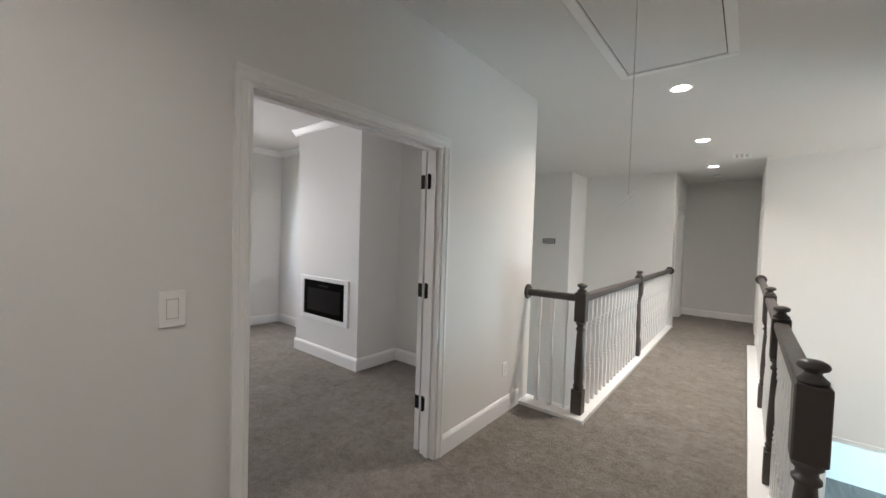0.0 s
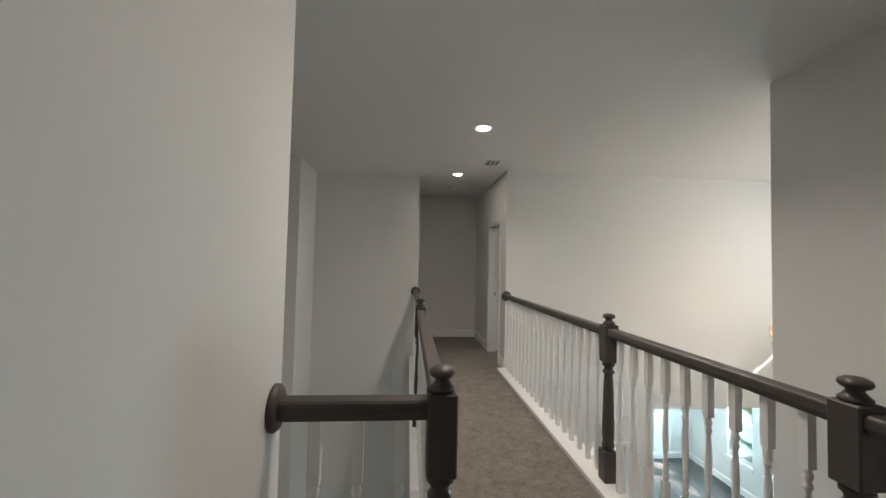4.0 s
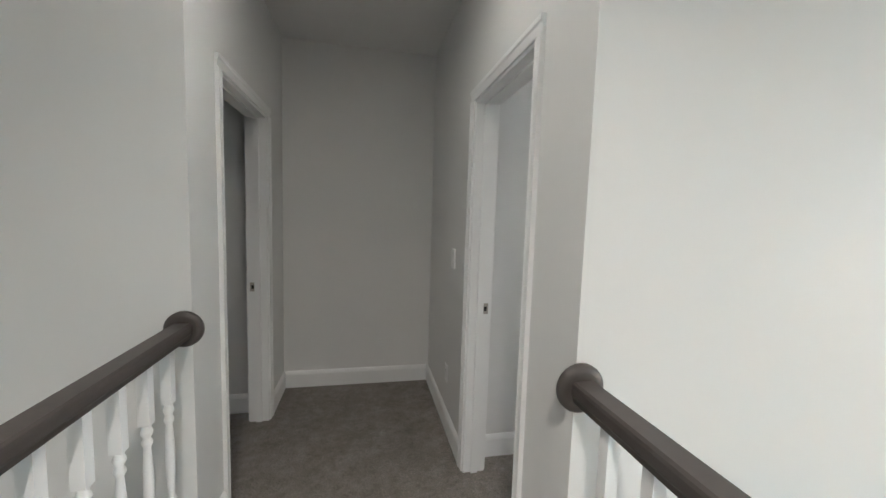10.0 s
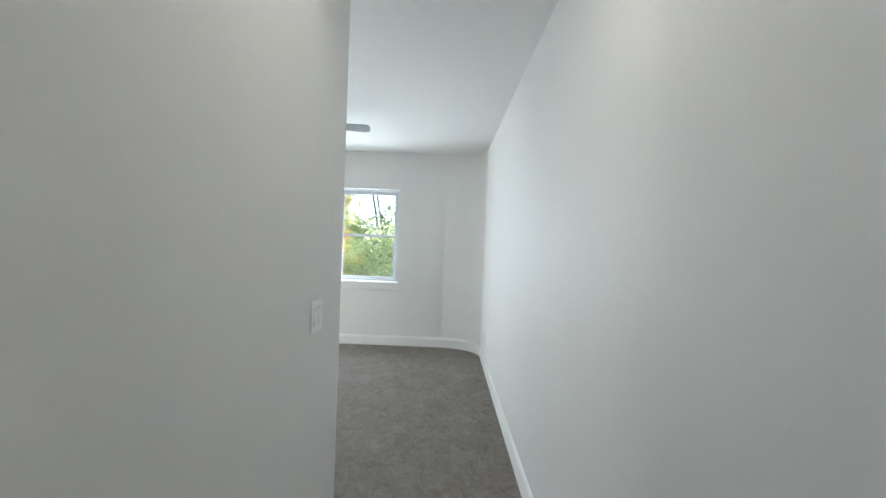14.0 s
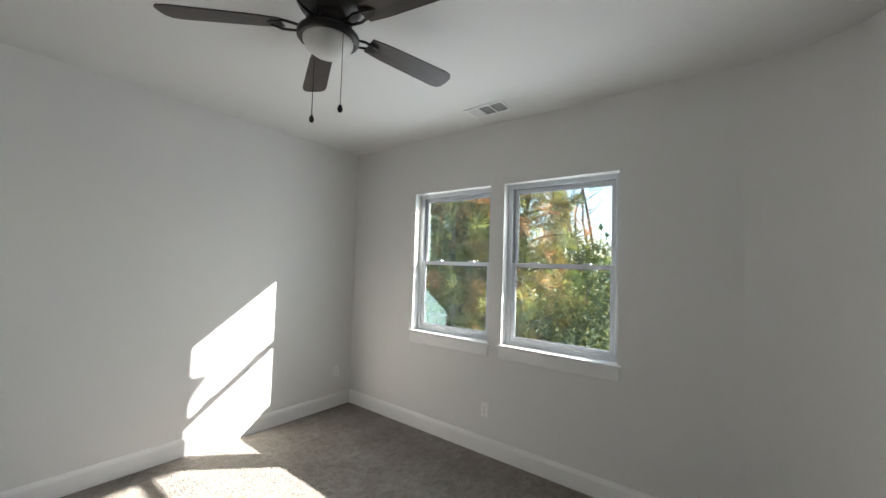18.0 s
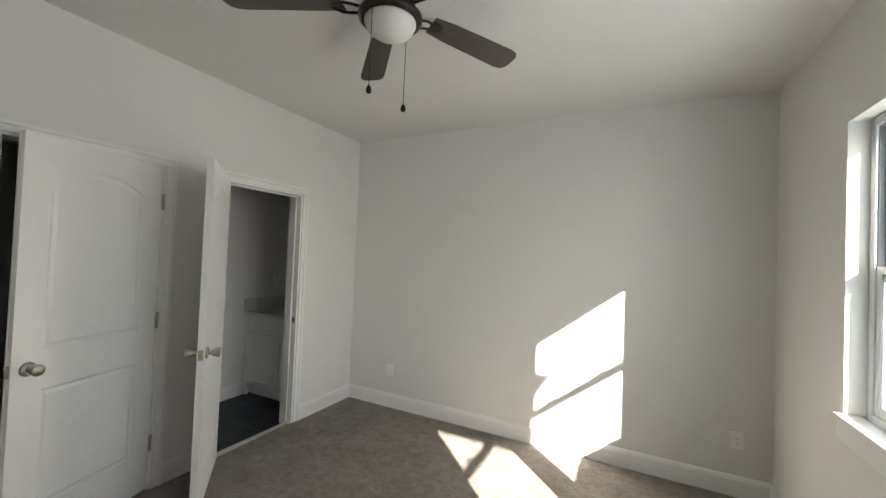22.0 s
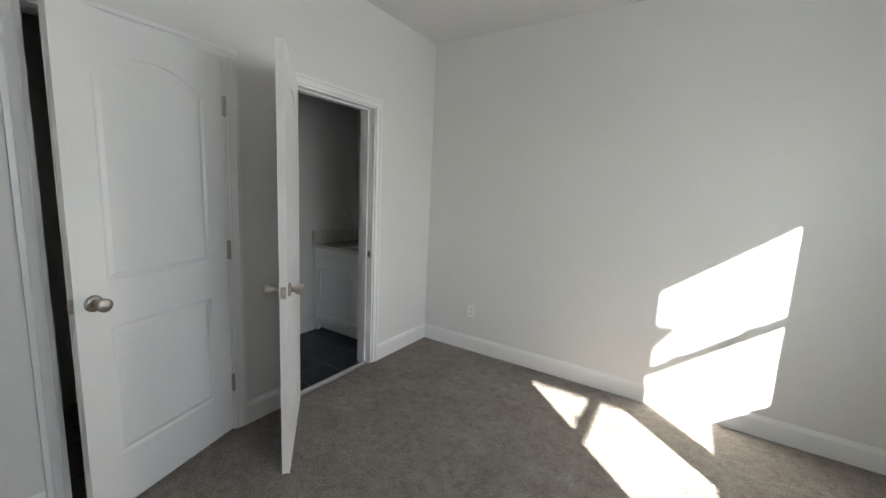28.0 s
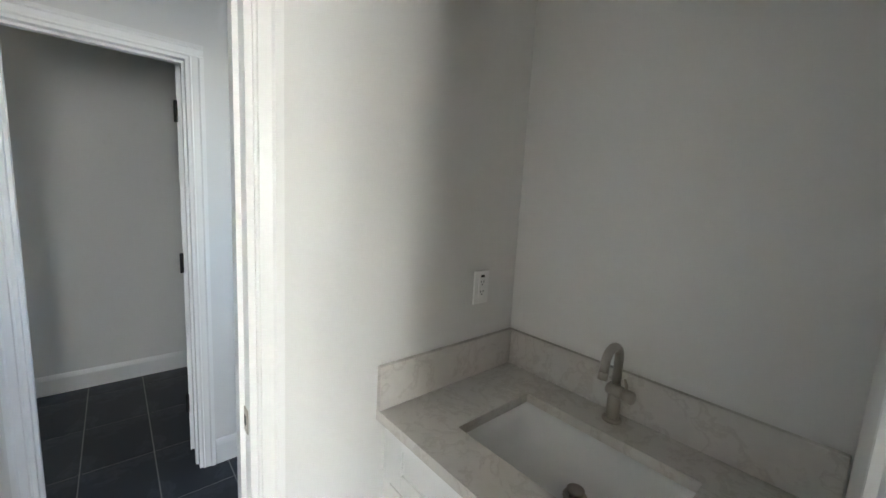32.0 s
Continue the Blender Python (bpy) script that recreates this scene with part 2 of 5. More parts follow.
def stone(name, base, vein, rough, scale, amount, random_tone=0.0):
    m, n, l, p = material(name, rough)
    v = coords(n)
    warp = n.new("ShaderNodeTexNoise")
    warp.inputs["Scale"].default_value, warp.inputs["Detail"].default_value = scale * 0.6, 5
    l.new(v, warp.inputs["Vector"])
    vm = n.new("ShaderNodeVectorMath")
    vm.operation = "ADD"
    l.new(v, vm.inputs[0]), l.new(warp.outputs["Color"], vm.inputs[1])
    rid = noise_node(n, l, vm.outputs[0], scale, 6, 0.6)
    line = ramp(n, l, rid, [(0.46, (0, 0, 0)), (0.5, (1, 1, 1)), (0.54, (0, 0, 0))])
    sc = n.new("ShaderNodeMath")
    sc.operation = "MULTIPLY"
    sc.inputs[1].default_value = amount
    l.new(line, sc.inputs[0])
    ground = mixed(n, l, noise_node(n, l, v, scale * 5, 4), [c * 0.93 for c in base], [min(1, c * 1.05) for c in base])
    col = mixed(n, l, sc.outputs[0], ground, vein)
    if random_tone:
        rnd = n.new("ShaderNodeObjectInfo").outputs["Random"]
        a, b = 1 - random_tone, 1 + random_tone
        col = mixed(n, l, 1.0, col, ramp(n, l, rnd, [(0, (a, a, a)), (1, (b, b, b))]), "MULTIPLY")
    l.new(col, p.inputs["Base Color"])
    bump(n, l, p, noise_node(n, l, v, scale * 22, 4), 0.25, 0.001)
    return m


QUARTZ = stone("quartz", (0.68, 0.65, 0.605), (0.50, 0.46, 0.42), 0.16, 5.5, 0.45)
SLATE = stone("slate_tile", (0.014, 0.017, 0.024), (0.07, 0.08, 0.095), 0.42, 2.2, 0.35, 0.22)
GROUT = plain("grout", (0.26, 0.255, 0.25), 0.9, vary=0.15, fine=120)
MARBLE = stone("marble_tile", (0.66, 0.65, 0.645), (0.30, 0.29, 0.30), 0.14, 1.6, 0.6, 0.04)
LIGHTGROUT = plain("wall_grout", (0.34, 0.34, 0.34), 0.9, vary=0.1)


def foliage(name, stops, translucent=0.45):
    m, n, l, p = material(name, 0.5)
    isl = n.new("ShaderNodeNewGeometry").outputs["Random Per Island"]
    col = ramp(n, l, isl, stops)
    col = mixed(n, l, 0.20, col, ramp(n, l, noise_node(n, l, coords(n), 0.9, 3), [(0.35, stops[0][1]), (0.65, stops[-2][1])]))
    d, t, g, m1, m2 = (n.new("ShaderNode" + k) for k in ("BsdfDiffuse", "BsdfTranslucent", "BsdfGlossy", "MixShader", "MixShader"))
    l.new(col, d.inputs[0]), l.new(col, t.inputs[0])
    g.inputs["Roughness"].default_value, g.inputs[0].default_value = 0.45, (0.5, 0.5, 0.5, 1)
    m1.inputs[0].default_value, m2.inputs[0].default_value = translucent, 0.06
    l.new(d.outputs[0], m1.inputs[1]), l.new(t.outputs[0], m1.inputs[2])
    l.new(m1.outputs[0], m2.inputs[1]), l.new(g.outputs[0], m2.inputs[2])
    l.new(m2.outputs[0], n["Material Output"].inputs[0])
    return m


NEEDLES = foliage("pine_needles", [(0.0, (0.028, 0.046, 0.013)), (0.26, (0.095, 0.150, 0.034)), (0.52, (0.185, 0.245, 0.058)), (0.72, (0.300, 0.285, 0.090)), (0.86, (0.420, 0.230, 0.090)), (1.0, (0.400, 0.165, 0.070))], 0.5)
GREEN = foliage("green_leaves", [(0.0, (0.016, 0.032, 0.009)), (0.5, (0.066, 0.104, 0.020)), (0.8, (0.205, 0.215, 0.048)), (1.0, (0.360, 0.320, 0.105))], 0.45)
GOLD = foliage("golden_leaves", [(0.0, (0.20, 0.085, 0.02)), (0.4, (0.33, 0.17, 0.033)), (0.8, (0.40, 0.265, 0.052)), (1.0, (0.22, 0.235, 0.065))], 0.6)
FARGREEN = foliage("far_woods_leaves", [(0.0, (0.012, 0.022, 0.008)), (0.5, (0.035, 0.052, 0.015)), (1.0, (0.085, 0.080, 0.026))])
LITTER = plain("leaf_litter", (0.085, 0.070, 0.045), 0.95, vary=0.5, scale=1.5, fine=14, relief=0.02)


# ---- mesh helpers ----
def box(bm, x0, x1, y0, y1, z0, z1, bevel=0.0, seg=1):
    v = [bm.verts.new((x, y, z)) for x in (x0, x1) for y in (y0, y1) for z in (z0, z1)]
    fs = [bm.faces.new([v[i] for i in q]) for q in ((0, 1, 3, 2), (4, 6, 7, 5), (0, 4, 5, 1), (2, 3, 7, 6), (0, 2, 6, 4), (1, 5, 7, 3))]
    if bevel:
        es = list({e for f in fs for e in f.edges})
        bmesh.ops.bevel(bm, geom=es, offset=bevel, segments=seg, profile=0.5, affect="EDGES")
    return bm


def boxed(x0, x1, y0, y1, z0, z1, bevel=0.0, seg=1):
    return box(bmesh.new(), x0, x1, y0, y1, z0, z1, bevel, seg)


def lathe(bm, profile, seg=16, m=None, smooth=True):
    """Turns (radius, height) pairs about z."""
    m = m or Matrix()
    rings = []
    for r, z in profile:
        rings.append([bm.verts.new(m @ Vector((r * math.cos(a), r * math.sin(a), z))) for a in [2 * math.pi * i / seg for i in range(seg)]])
    for a, b in zip(rings, rings[1:]):
        for i in range(seg):
            f = bm.faces.new((a[i], a[(i + 1) % seg], b[(i + 1) % seg], b[i]))
            f.smooth = smooth
    if profile[0][0] > 1e-4:
        bm.faces.new(rings[0][::-1])
    if profile[-1][0] > 1e-4:
        bm.faces.new(rings[-1])
    return bm


def prism(bm, outline, place, length):
    """Extrudes a closed 2D outline (u, v): place(u, v, w) gives the point at w = 0 and w = length."""
    a = [bm.verts.new(place(u, v, 0)) for u, v in outline]
    b = [bm.verts.new(place(u, v, length)) for u, v in outline]
    k = len(outline)
    for i in range(k):
        bm.faces.new((a[i], a[(i + 1) % k], b[(i + 1) % k], b[i]))
    bm.faces.new(a[::-1]), bm.faces.new(b)
    bmesh.ops.recalc_face_normals(bm, faces=bm.faces)
    return bm


def tube(bm, pts, r, seg=8):
    """A round bar along points."""
    pts = [Vector(p) for p in pts]
    rings = []
    for i, p in enumerate(pts):
        t = (pts[min(i + 1, len(pts) - 1)] - pts[max(i - 1, 0)]).normalized()
        s = t.orthogonal().normalized() if i == 0 else (s - t * s.dot(t)).normalized()
        u = t.cross(s)
        rr = r[i] if isinstance(r, (list, tuple)) else r
        rings.append([bm.verts.new(p + rr * (math.cos(a) * s + math.sin(a) * u)) for a in [2 * math.pi * k / seg for k in range(seg)]])
    for a, b in zip(rings, rings[1:]):
        for k in range(seg):
            f = bm.faces.new((a[k], a[(k + 1) % seg], b[(k + 1) % seg], b[k]))
            f.smooth = True
    bm.faces.new(rings[0][::-1]), bm.faces.new(rings[-1])
    return bm


def mesh_of(name, bm, mat):
    me = bpy.data.meshes.new(name)
    bm.to_mesh(me)
    bm.free()
    me.materials.append(mat)
    return me


def thing(name, bm, mat, label="", category="", kind="", group=""):
    return tagged(new(name, mesh_of(name, bm, mat)), label, category, group, kind)


def empty(name, at=(0, 0, 0), label="", category="", kind="", group="", turn=0.0):
    o = new(name)
    o.empty_display_size = 0.1
    o.matrix_world = pose(*at, 0, 0, turn)
    return tagged(o, label, category, group, kind)


def part(name, bm, mat, parent, label=""):
    o = new(name, mesh_of(name, bm, mat) if isinstance(bm, bmesh.types.BMesh) else bm)
    o.parent = parent
    return tagged(o, label)


def structure(name, bm, mat, label, category):
    return thing(name, bm, mat, label, category, "structure")


# ---- walls, floors, ceiling ----
def wall(name, x0, x1, y0, y1, z0, z1, openings=(), label="", mat=None):
    """A wall with thickness; each opening (from, to, bottom, top) runs right through it."""
    bm = bmesh.new()
    along_x = (x1 - x0) > (y1 - y0)
    a, b = (x0, x1) if along_x else (y0, y1)
    cuts = sorted({a, b, *[o[0] for o in openings], *[o[1] for o in openings]})
    for u0, u1 in zip(cuts, cuts[1:]):
        gaps = sorted((o[2], o[3]) for o in openings if o[0] <= u0 + 1e-6 and o[1] >= u1 - 1e-6)
        zs, z = [], z0
        for g0, g1 in gaps:
            if g0 > z + 1e-4:
                zs.append((z, g0))
            z = g1
        if z < z1 - 1e-4:
            zs.append((z, z1))
        for q0, q1 in zs:
            if along_x:
                box(bm, u0, u1, y0, y1, q0, q1)
            else:
                box(bm, x0, x1, u0, u1, q0, q1)
    return structure(name, bm, mat or WALL, label or "smooth light grey painted drywall", "wall")


wall("wall_loft", XL - 0.12, XL, -2.2, SN, 0, H, [(LD0, LD1, 0, DOOR_H)], "light grey painted drywall round a wide double doorway")
wall("wall_sitting_north", WX, XL, SN, YS, LOW, H)
wall("wall_sitting_west", WX - 0.15, WX, -2.32, YS, 0, H, [(-0.80, 0.10, 0.90, 2.23), (2.105, 3.005, 0.90, 2.23)], "pale grey drywall round a double-hung window and an added unseen one")
wall("wall_south", WX, XS + 0.12, -2.32, -2.2, LOW, H)
wall("wall_stair_east", XS, XS + 0.12, -2.2, YE, LOW, H)
wall("wall_foyer_south", XS + 0.12, XF, YE - 0.12, YE, LOW, H)
wall("wall_foyer_front", XF, XF + 0.16, YE - 0.18, CR, LOW, H, [(5.655, 6.685, 0.838, 2.512), (5.00, 5.90, LOW, -1.0), (6.12, 6.52, LOW + 0.25, -1.05)],
     "tall light grey foyer wall with a high window")
wall("wall_bridge_end", HR, XF, YR, CR, LOW, H, [(1.37, 2.32, LOW, -1.06), (2.74, XF, LOW, -0.555)], "tall light grey wall over a wide cased opening")
wall("wall_hall_right", HR, HR + 0.12, CR, HE, LOW, H, [(BD0, BD1, -0.345, DOOR_H)])
wall("wall_hall_end", HL - 0.12, HR + 0.12, HE, HE + 0.12, 0, H)
wall("wall_hall_left", HL - 0.12, HL, YLW + 0.12, HE, 0, H, [(SD0, SD1, 0, DOOR_H)])
wall("wall_stair_north", JX, HL, YLW, YLW + 0.12, LOW, H)
wall("wall_stair_jog", JX - 0.12, JX, JY, YLW + 0.12, LOW, H)
wall("wall_stair_vent", -3.58, JX - 0.12, JY, JY + 0.12, LOW, H, (), "light grey drywall with a small return grille")
wall("wall_stair_west", -3.70, -3.58, YS, JY + 0.12, LOW, H)
wall("wall_side_room_north", -3.2, HL - 0.12, 9.45, 9.57, 0, H, (), "dim grey drywall with a triple switch")
wall("wall_side_room_west", -3.32, -3.2, JY + 0.12, 9.57, 0, H)
wall("wall_passage_left", HR + 0.12, XD, CL, CL + 0.118, 0, H)
wall("wall_passage_right", XF + 0.16, 6.10, CR - 0.12, CR, 0, H)
wall("wall_bedroom_west", XD - WT, XD, CL + 0.118, YB, 0, H, [(CD0, CD1, 0, DOOR_H), (TD0, TD1, 0, DOOR_H)], "light grey drywall with a closet door and a bath door")
wall("wall_bedroom_north", XD - 0.12, XW + 0.145, YB, YB + 0.145, 0, H)
wall("wall_bedroom_east", XW, XW + 0.145, 8.22, YB, 0, H, [(*WIN_R, WZ0, WZ1), (*WIN_L, WZ0, WZ1)], "light grey drywall with two deep window openings")
wall("wall_vanity_north", XV - 0.12, XD - 0.12, YV, YB + 0.145, -0.04, H)
wall("wall_vanity_west", XV - 0.12, XV, CL + 0.118, YV, -0.04, H, [(VD0, VD1, -0.04, DOOR_H)])
wall("wall_vanity_west_end", XV - 0.12, XV, YV, 12.2, -0.04, H)
wall("wall_closet_north", XV, XD - 0.12, 9.87, 9.97, 0, H)
wall("wall_bath_inner", X3 - 0.12, X3, HE + 0.12, 12.2, -0.04, H, [(ND0, ND1, -0.04, DOOR_H)], "grey drywall round an open inner door")
wall("wall_bath_shower_back", HR + 0.121, XV - 0.13, CL + 0.118, HE + 0.12, -0.04, H)
wall("wall_bath_north", X3 - 0.12, XV, 12.2, 12.34, -0.04, H, [(0.75, 1.45, 1.15, 2.15)], "grey drywall with a small high window")
wall("wall_linen_west", -0.97, -0.85, HE + 0.12, 11.5, -0.04, H)
wall("wall_linen_north", -0.97, X3 - 0.12, 11.5, 11.62, -0.04, H)
wall("wall_den_east", 6.0, 6.14, CR, 11.0, LOW, -0.555, [(8.48, 9.08, -2.45, -0.85), (9.33, 9.91, -2.45, -0.85)], "pale drywall with two tall windows")
wall("wall_den_north", HR, 6.14, 11.0, 11.12, LOW, -0.555)
wall("wall_den_west", HR, HR + 0.12, 9.95, 11.0, LOW, -0.555)
wall("wall_den_return", XF + 0.16, 6.14, YR, CR, LOW, -0.555)

# the curved corner of the bedroom: a shallow bow from the passage wall to the window wall
BOW_A, BOW_B, BOW_C = Vector((6.10, CR, 0)), Vector((6.40, 7.79, 0)), Vector((XW, 8.22, 0))


def bow(f):
    return BOW_A * (1 - f) ** 2 + BOW_B * 2 * f * (1 - f) + BOW_C * f ** 2


bm = bmesh.new()
inner = [bow(i / 48) for i in range(49)]
outline = inner + [Vector((XW + 0.145, 8.22, 0)), Vector((XW + 0.145, CR - 0.12, 0)), Vector((6.10, CR - 0.12, 0))]
lo = [bm.verts.new(c) for c in outline]
hi = [bm.verts.new(c + Vector((0, 0, H))) for c in outline]
for i in range(len(outline)):
    bm.faces.new((lo[i], lo[(i + 1) % len(lo)], hi[(i + 1) % len(lo)], hi[i]))
bm.faces.new(lo[::-1]), bm.faces.new(hi)
bmesh.ops.recalc_face_normals(bm, faces=bm.faces)
structure("wall_bedroom_bow", bm, WALL, "narrow curved drywall corner, light grey", "wall")

structure("ceiling", boxed(-6.0, 6.7, -2.4, 12.4, H, H + 0.25), CEIL, "flat white painted drywall ceiling", "ceiling")
structure("ceiling_den", boxed(HR + 0.121, 6.13, CR + 0.001, 10.999, -0.555, -0.43), CEIL, "white drywall ceiling of the lower room", "ceiling")


def floor_slab(name, x0, x1, y0, y1, mat, label, top=0.0, bottom=-0.34):
    return structure(name, boxed(x0, x1, y0, y1, bottom, top), mat, label, "floor")


CARPET_LABEL = "short greige carpet with brushed marks"
floor_slab("floor_sitting", WX, XL - 0.1, -2.2, SN, CARPET, CARPET_LABEL)
floor_slab("floor_loft", XL - 0.1, XS, -2.2, 1.98, CARPET, CARPET_LABEL)
floor_slab("floor_landing", XL - 0.1, RAIL_R - 0.117, 1.98, YN - 0.13, CARPET, CARPET_LABEL)
floor_slab("floor_bridge", RAIL_L + 0.09, RAIL_R - 0.117, YN - 0.13, YR, CARPET, CARPET_LABEL)
floor_slab("floor_hall_start", RAIL_L + 0.09, HR + 0.06, YR, YLW, CARPET, CARPET_LABEL)
floor_slab("floor_hall", HL - 0.06, HR + 0.06, YLW, HE, CARPET, CARPET_LABEL)
floor_slab("floor_side_room", -3.2, HL - 0.06, YLW + 0.121, 9.45, CARPET, CARPET_LABEL)
floor_slab("floor_passage", HR + 0.06, XD, CR, CL, CARPET, CARPET_LABEL)
floor_slab("floor_closet", XV, XD - 0.06, CL + 0.118, 9.87, CARPET, CARPET_LABEL)
floor_slab("floor_bedroom", XD, XW, CR, YB, CARPET, CARPET_LABEL)
floor_slab("floor_closet_threshold", XD - 0.06, XD, 9.0, 9.82, CARPET, CARPET_LABEL)
structure("floor_bath", boxed(-0.85, XD - 0.03, HE + 0.12, 12.2, -0.34, -0.0318), GROUT, "dark grey grout bed under the bath tiles", "floor")
structure("floor_bath_shower", boxed(X3, XV - 0.12, CL + 0.118, HE + 0.12, -0.34, -0.0318), GROUT, "dark grey grout bed under the shower", "floor")
structure("floor_below", boxed(-3.9, 6.2, -2.2, 11.1, LOW - 0.2, LOW - 0.012), GROUT, "screed under the lower floor", "floor")

# ---- trim ----
BASE = [(0, 0), (0.015, 0), (0.015, 0.108), (0.011, 0.122), (0.006, 0.132), (0, 0.138)]
CROWN = [(0, 0), (0.012, 0), (0.022, 0.016), (0.060, 0.052), (0.068, 0.060), (0.068, 0.074), (0, 0.074)]
CASING = [(0, 0), (0, 0.011), (0.005, 0.013), (0.010, 0.009), (0.034, 0.013), (0.040, 0.018), (0.057, 0.018), (0.057, 0)]


def run(name, x0, y0, x1, y1, nx, ny, outline=BASE, z=0.0, label="white painted wooden baseboard", category="baseboard"):
    """A moulding along a wall from (x0, y0) to (x1, y1); (nx, ny) points into the room."""
    a, b = Vector((x0, y0, z)), Vector((x1, y1, z))
    way, n = (b - a).normalized(), Vector((nx, ny, 0)).normalized()
    bm = prism(bmesh.new(), outline, lambda u, v, w: a + n * u + Vector((0, 0, v)) + way * w, (b - a).length)
    return structure(name, bm, TRIM, label, category)


for seg in [
    (XL, -2.2, XL, LD0 - 0.057, 1, 0), (XL, LD1 + 0.057, XL, YN - 0.13, 1, 0),
    (WX, -2.2, WX, SN, 1, 0), (WX + 0.015, SN, CHX0, SN, 0, -1), (CHX1 + 0.015, SN, XL - 0.12, SN, 0, -1),
    (CHX0 - 0.015, CHY, CHX1 + 0.015, CHY, 0, -1), (CHX1, CHY, CHX1, SN - 0.015, 1, 0), (CHX0, CHY, CHX0, SN - 0.015, -1, 0),
    (XL - 0.12, LD1 + 0.04, XL - 0.12, SN - 0.015, -1, 0),
    (HR, YR + 0.02, HR, BD0 - 0.057, -1, 0), (HR, BD1 + 0.057, HR, HE, -1, 0), (HL, YLW + 0.02, HL, SD0 - 0.057, 1, 0), (HL, SD1 + 0.057, HL, HE, 1, 0),
    (HL + 0.015, HE, HR - 0.015, HE, 0, -1), (-3.2, 9.45, HL - 0.12, 9.45, 0, -1),
    (HR + 0.14, CL, XD, CL, 0, -1), (HR + 0.14, CR, 6.10, CR, 0, 1),
    (XW, 8.22, XW, YB, -1, 0), (XD, YB, XW - 0.015, YB, 0, -1),
    (XD, CL - 0.015, XD, CD0 - 0.057, 1, 0), (XD, CD1 + 0.057, XD, TD0 - 0.057, 1, 0), (XD, TD1 + 0.057, XD, YB - 0.015, 1, 0),
    (XV, VD1 + 0.057, XV, VF - 0.02, 1, 0, BASE, -0.03), (X3, ND1 + 0.057, X3, 12.2, 1, 0, BASE, -0.03), (-0.85, HE + 0.12, -0.85, 11.5, 1, 0, BASE, -0.03), (-0.835, 11.5, X3 - 0.12, 11.5, 0, -1, BASE, -0.03),
    (XS, -2.2, XS, 1.98, -1, 0), (6.0, CR, 6.0, 11.0, -1, 0, BASE, LOW), (2.74, 11.0, 5.985, 11.0, 0, -1, BASE, LOW),
]:
    run("baseboard", *seg)
for i in range(5):
    a, b = bow(i / 5), bow((i + 1) / 5)
    way = (b - a).normalized()
    run("baseboard", a.x - way.x * 0.003, a.y - way.y * 0.003, b.x + way.x * 0.003, b.y + way.y * 0.003, -way.y, way.x)
for seg in [(WX, -2.2, WX, SN, 1, 0), (WX + 0.07, SN, CHX0, SN, 0, -1), (CHX1 + 0.07, SN, XL - 0.12, SN, 0, -1),
            (CHX0 - 0.068, CHY, CHX1 + 0.068, CHY, 0, -1), (CHX1, CHY, CHX1, SN - 0.07, 1, 0), (CHX0, CHY, CHX0, SN - 0.07, -1, 0), (XL - 0.12, -2.2, XL - 0.12, SN - 0.07, -1, 0)]:
    run("crown_moulding", *seg, CROWN, H - 0.074, "white painted crown moulding under the ceiling", "moulding")


def door_frame(name, c0, c1, u0, u1, top=DOOR_H, label="white painted door casing and jamb", z0=0.0):
    """Lining, stops and casings of an opening in a wall that runs along y between x = c0 and c1."""
    root = empty(name, (0, 0, 0), label, "door frame", "structure")
    t = 0.018
    part("jamb", boxed(c0 - 0.002, c1 + 0.002, u0 - 0.001, u0 + t, z0, top), TRIM, root)
    part("jamb", boxed(c0 - 0.002, c1 + 0.002, u1 - t, u1 + 0.001, z0, top), TRIM, root)
    part("head_jamb", boxed(c0 - 0.002, c1 + 0.002, u0 + t, u1 - t, top - t, top + 0.001), TRIM, root)
    m = (c0 + c1) / 2
    part("stop", boxed(m - 0.018, m + 0.018, u0 + t, u0 + t + 0.011, z0, top - t), TRIM, root)
    part("stop", boxed(m - 0.018, m + 0.018, u1 - t - 0.011, u1 - t, z0, top - t), TRIM, root)
    part("stop", boxed(m - 0.018, m + 0.018, u0 + t + 0.011, u1 - t - 0.011, top - t - 0.011, top - t), TRIM, root)
    for c, s in ((c0, -1), (c1, 1)):
        left = prism(bmesh.new(), CASING, lambda u, v, w: Vector((c + s * v, u0 + 0.004 - u, z0 + w)), top - z0 - 0.004)
        right = prism(bmesh.new(), CASING, lambda u, v, w: Vector((c + s * v, u1 - 0.004 + u, z0 + w)), top - z0 - 0.004)
        head = prism(bmesh.new(), CASING, lambda u, v, w: Vector((c + s * v, u0 - 0.053 + w, top - 0.004 + u)), u1 - u0 + 0.106)
        for b in (left, right, head):
            part("casing", b, TRIM, root)
    return root


loft_frame = door_frame("door_frame_loft", XL - 0.12, XL, LD0, LD1, label="white casing round the wide double doorway")
bed_frame = door_frame("door_frame_bedroom", HR, HR + 0.12, BD0, BD1)
side_frame = door_frame("door_frame_side_room", HL - 0.12, HL, SD0, SD1)
door_frame("door_frame_closet", XD - WT, XD, CD0, CD1)
bath_frame = door_frame("door_frame_bath", XD - WT, XD, TD0, TD1, z0=-0.03)
vanity_frame = door_frame("door_frame_vanity", XV - 0.12, XV, VD0, VD1, z0=-0.03)
door_frame("door_frame_linen", X3 - 0.12, X3, ND0, ND1, z0=-0.03)


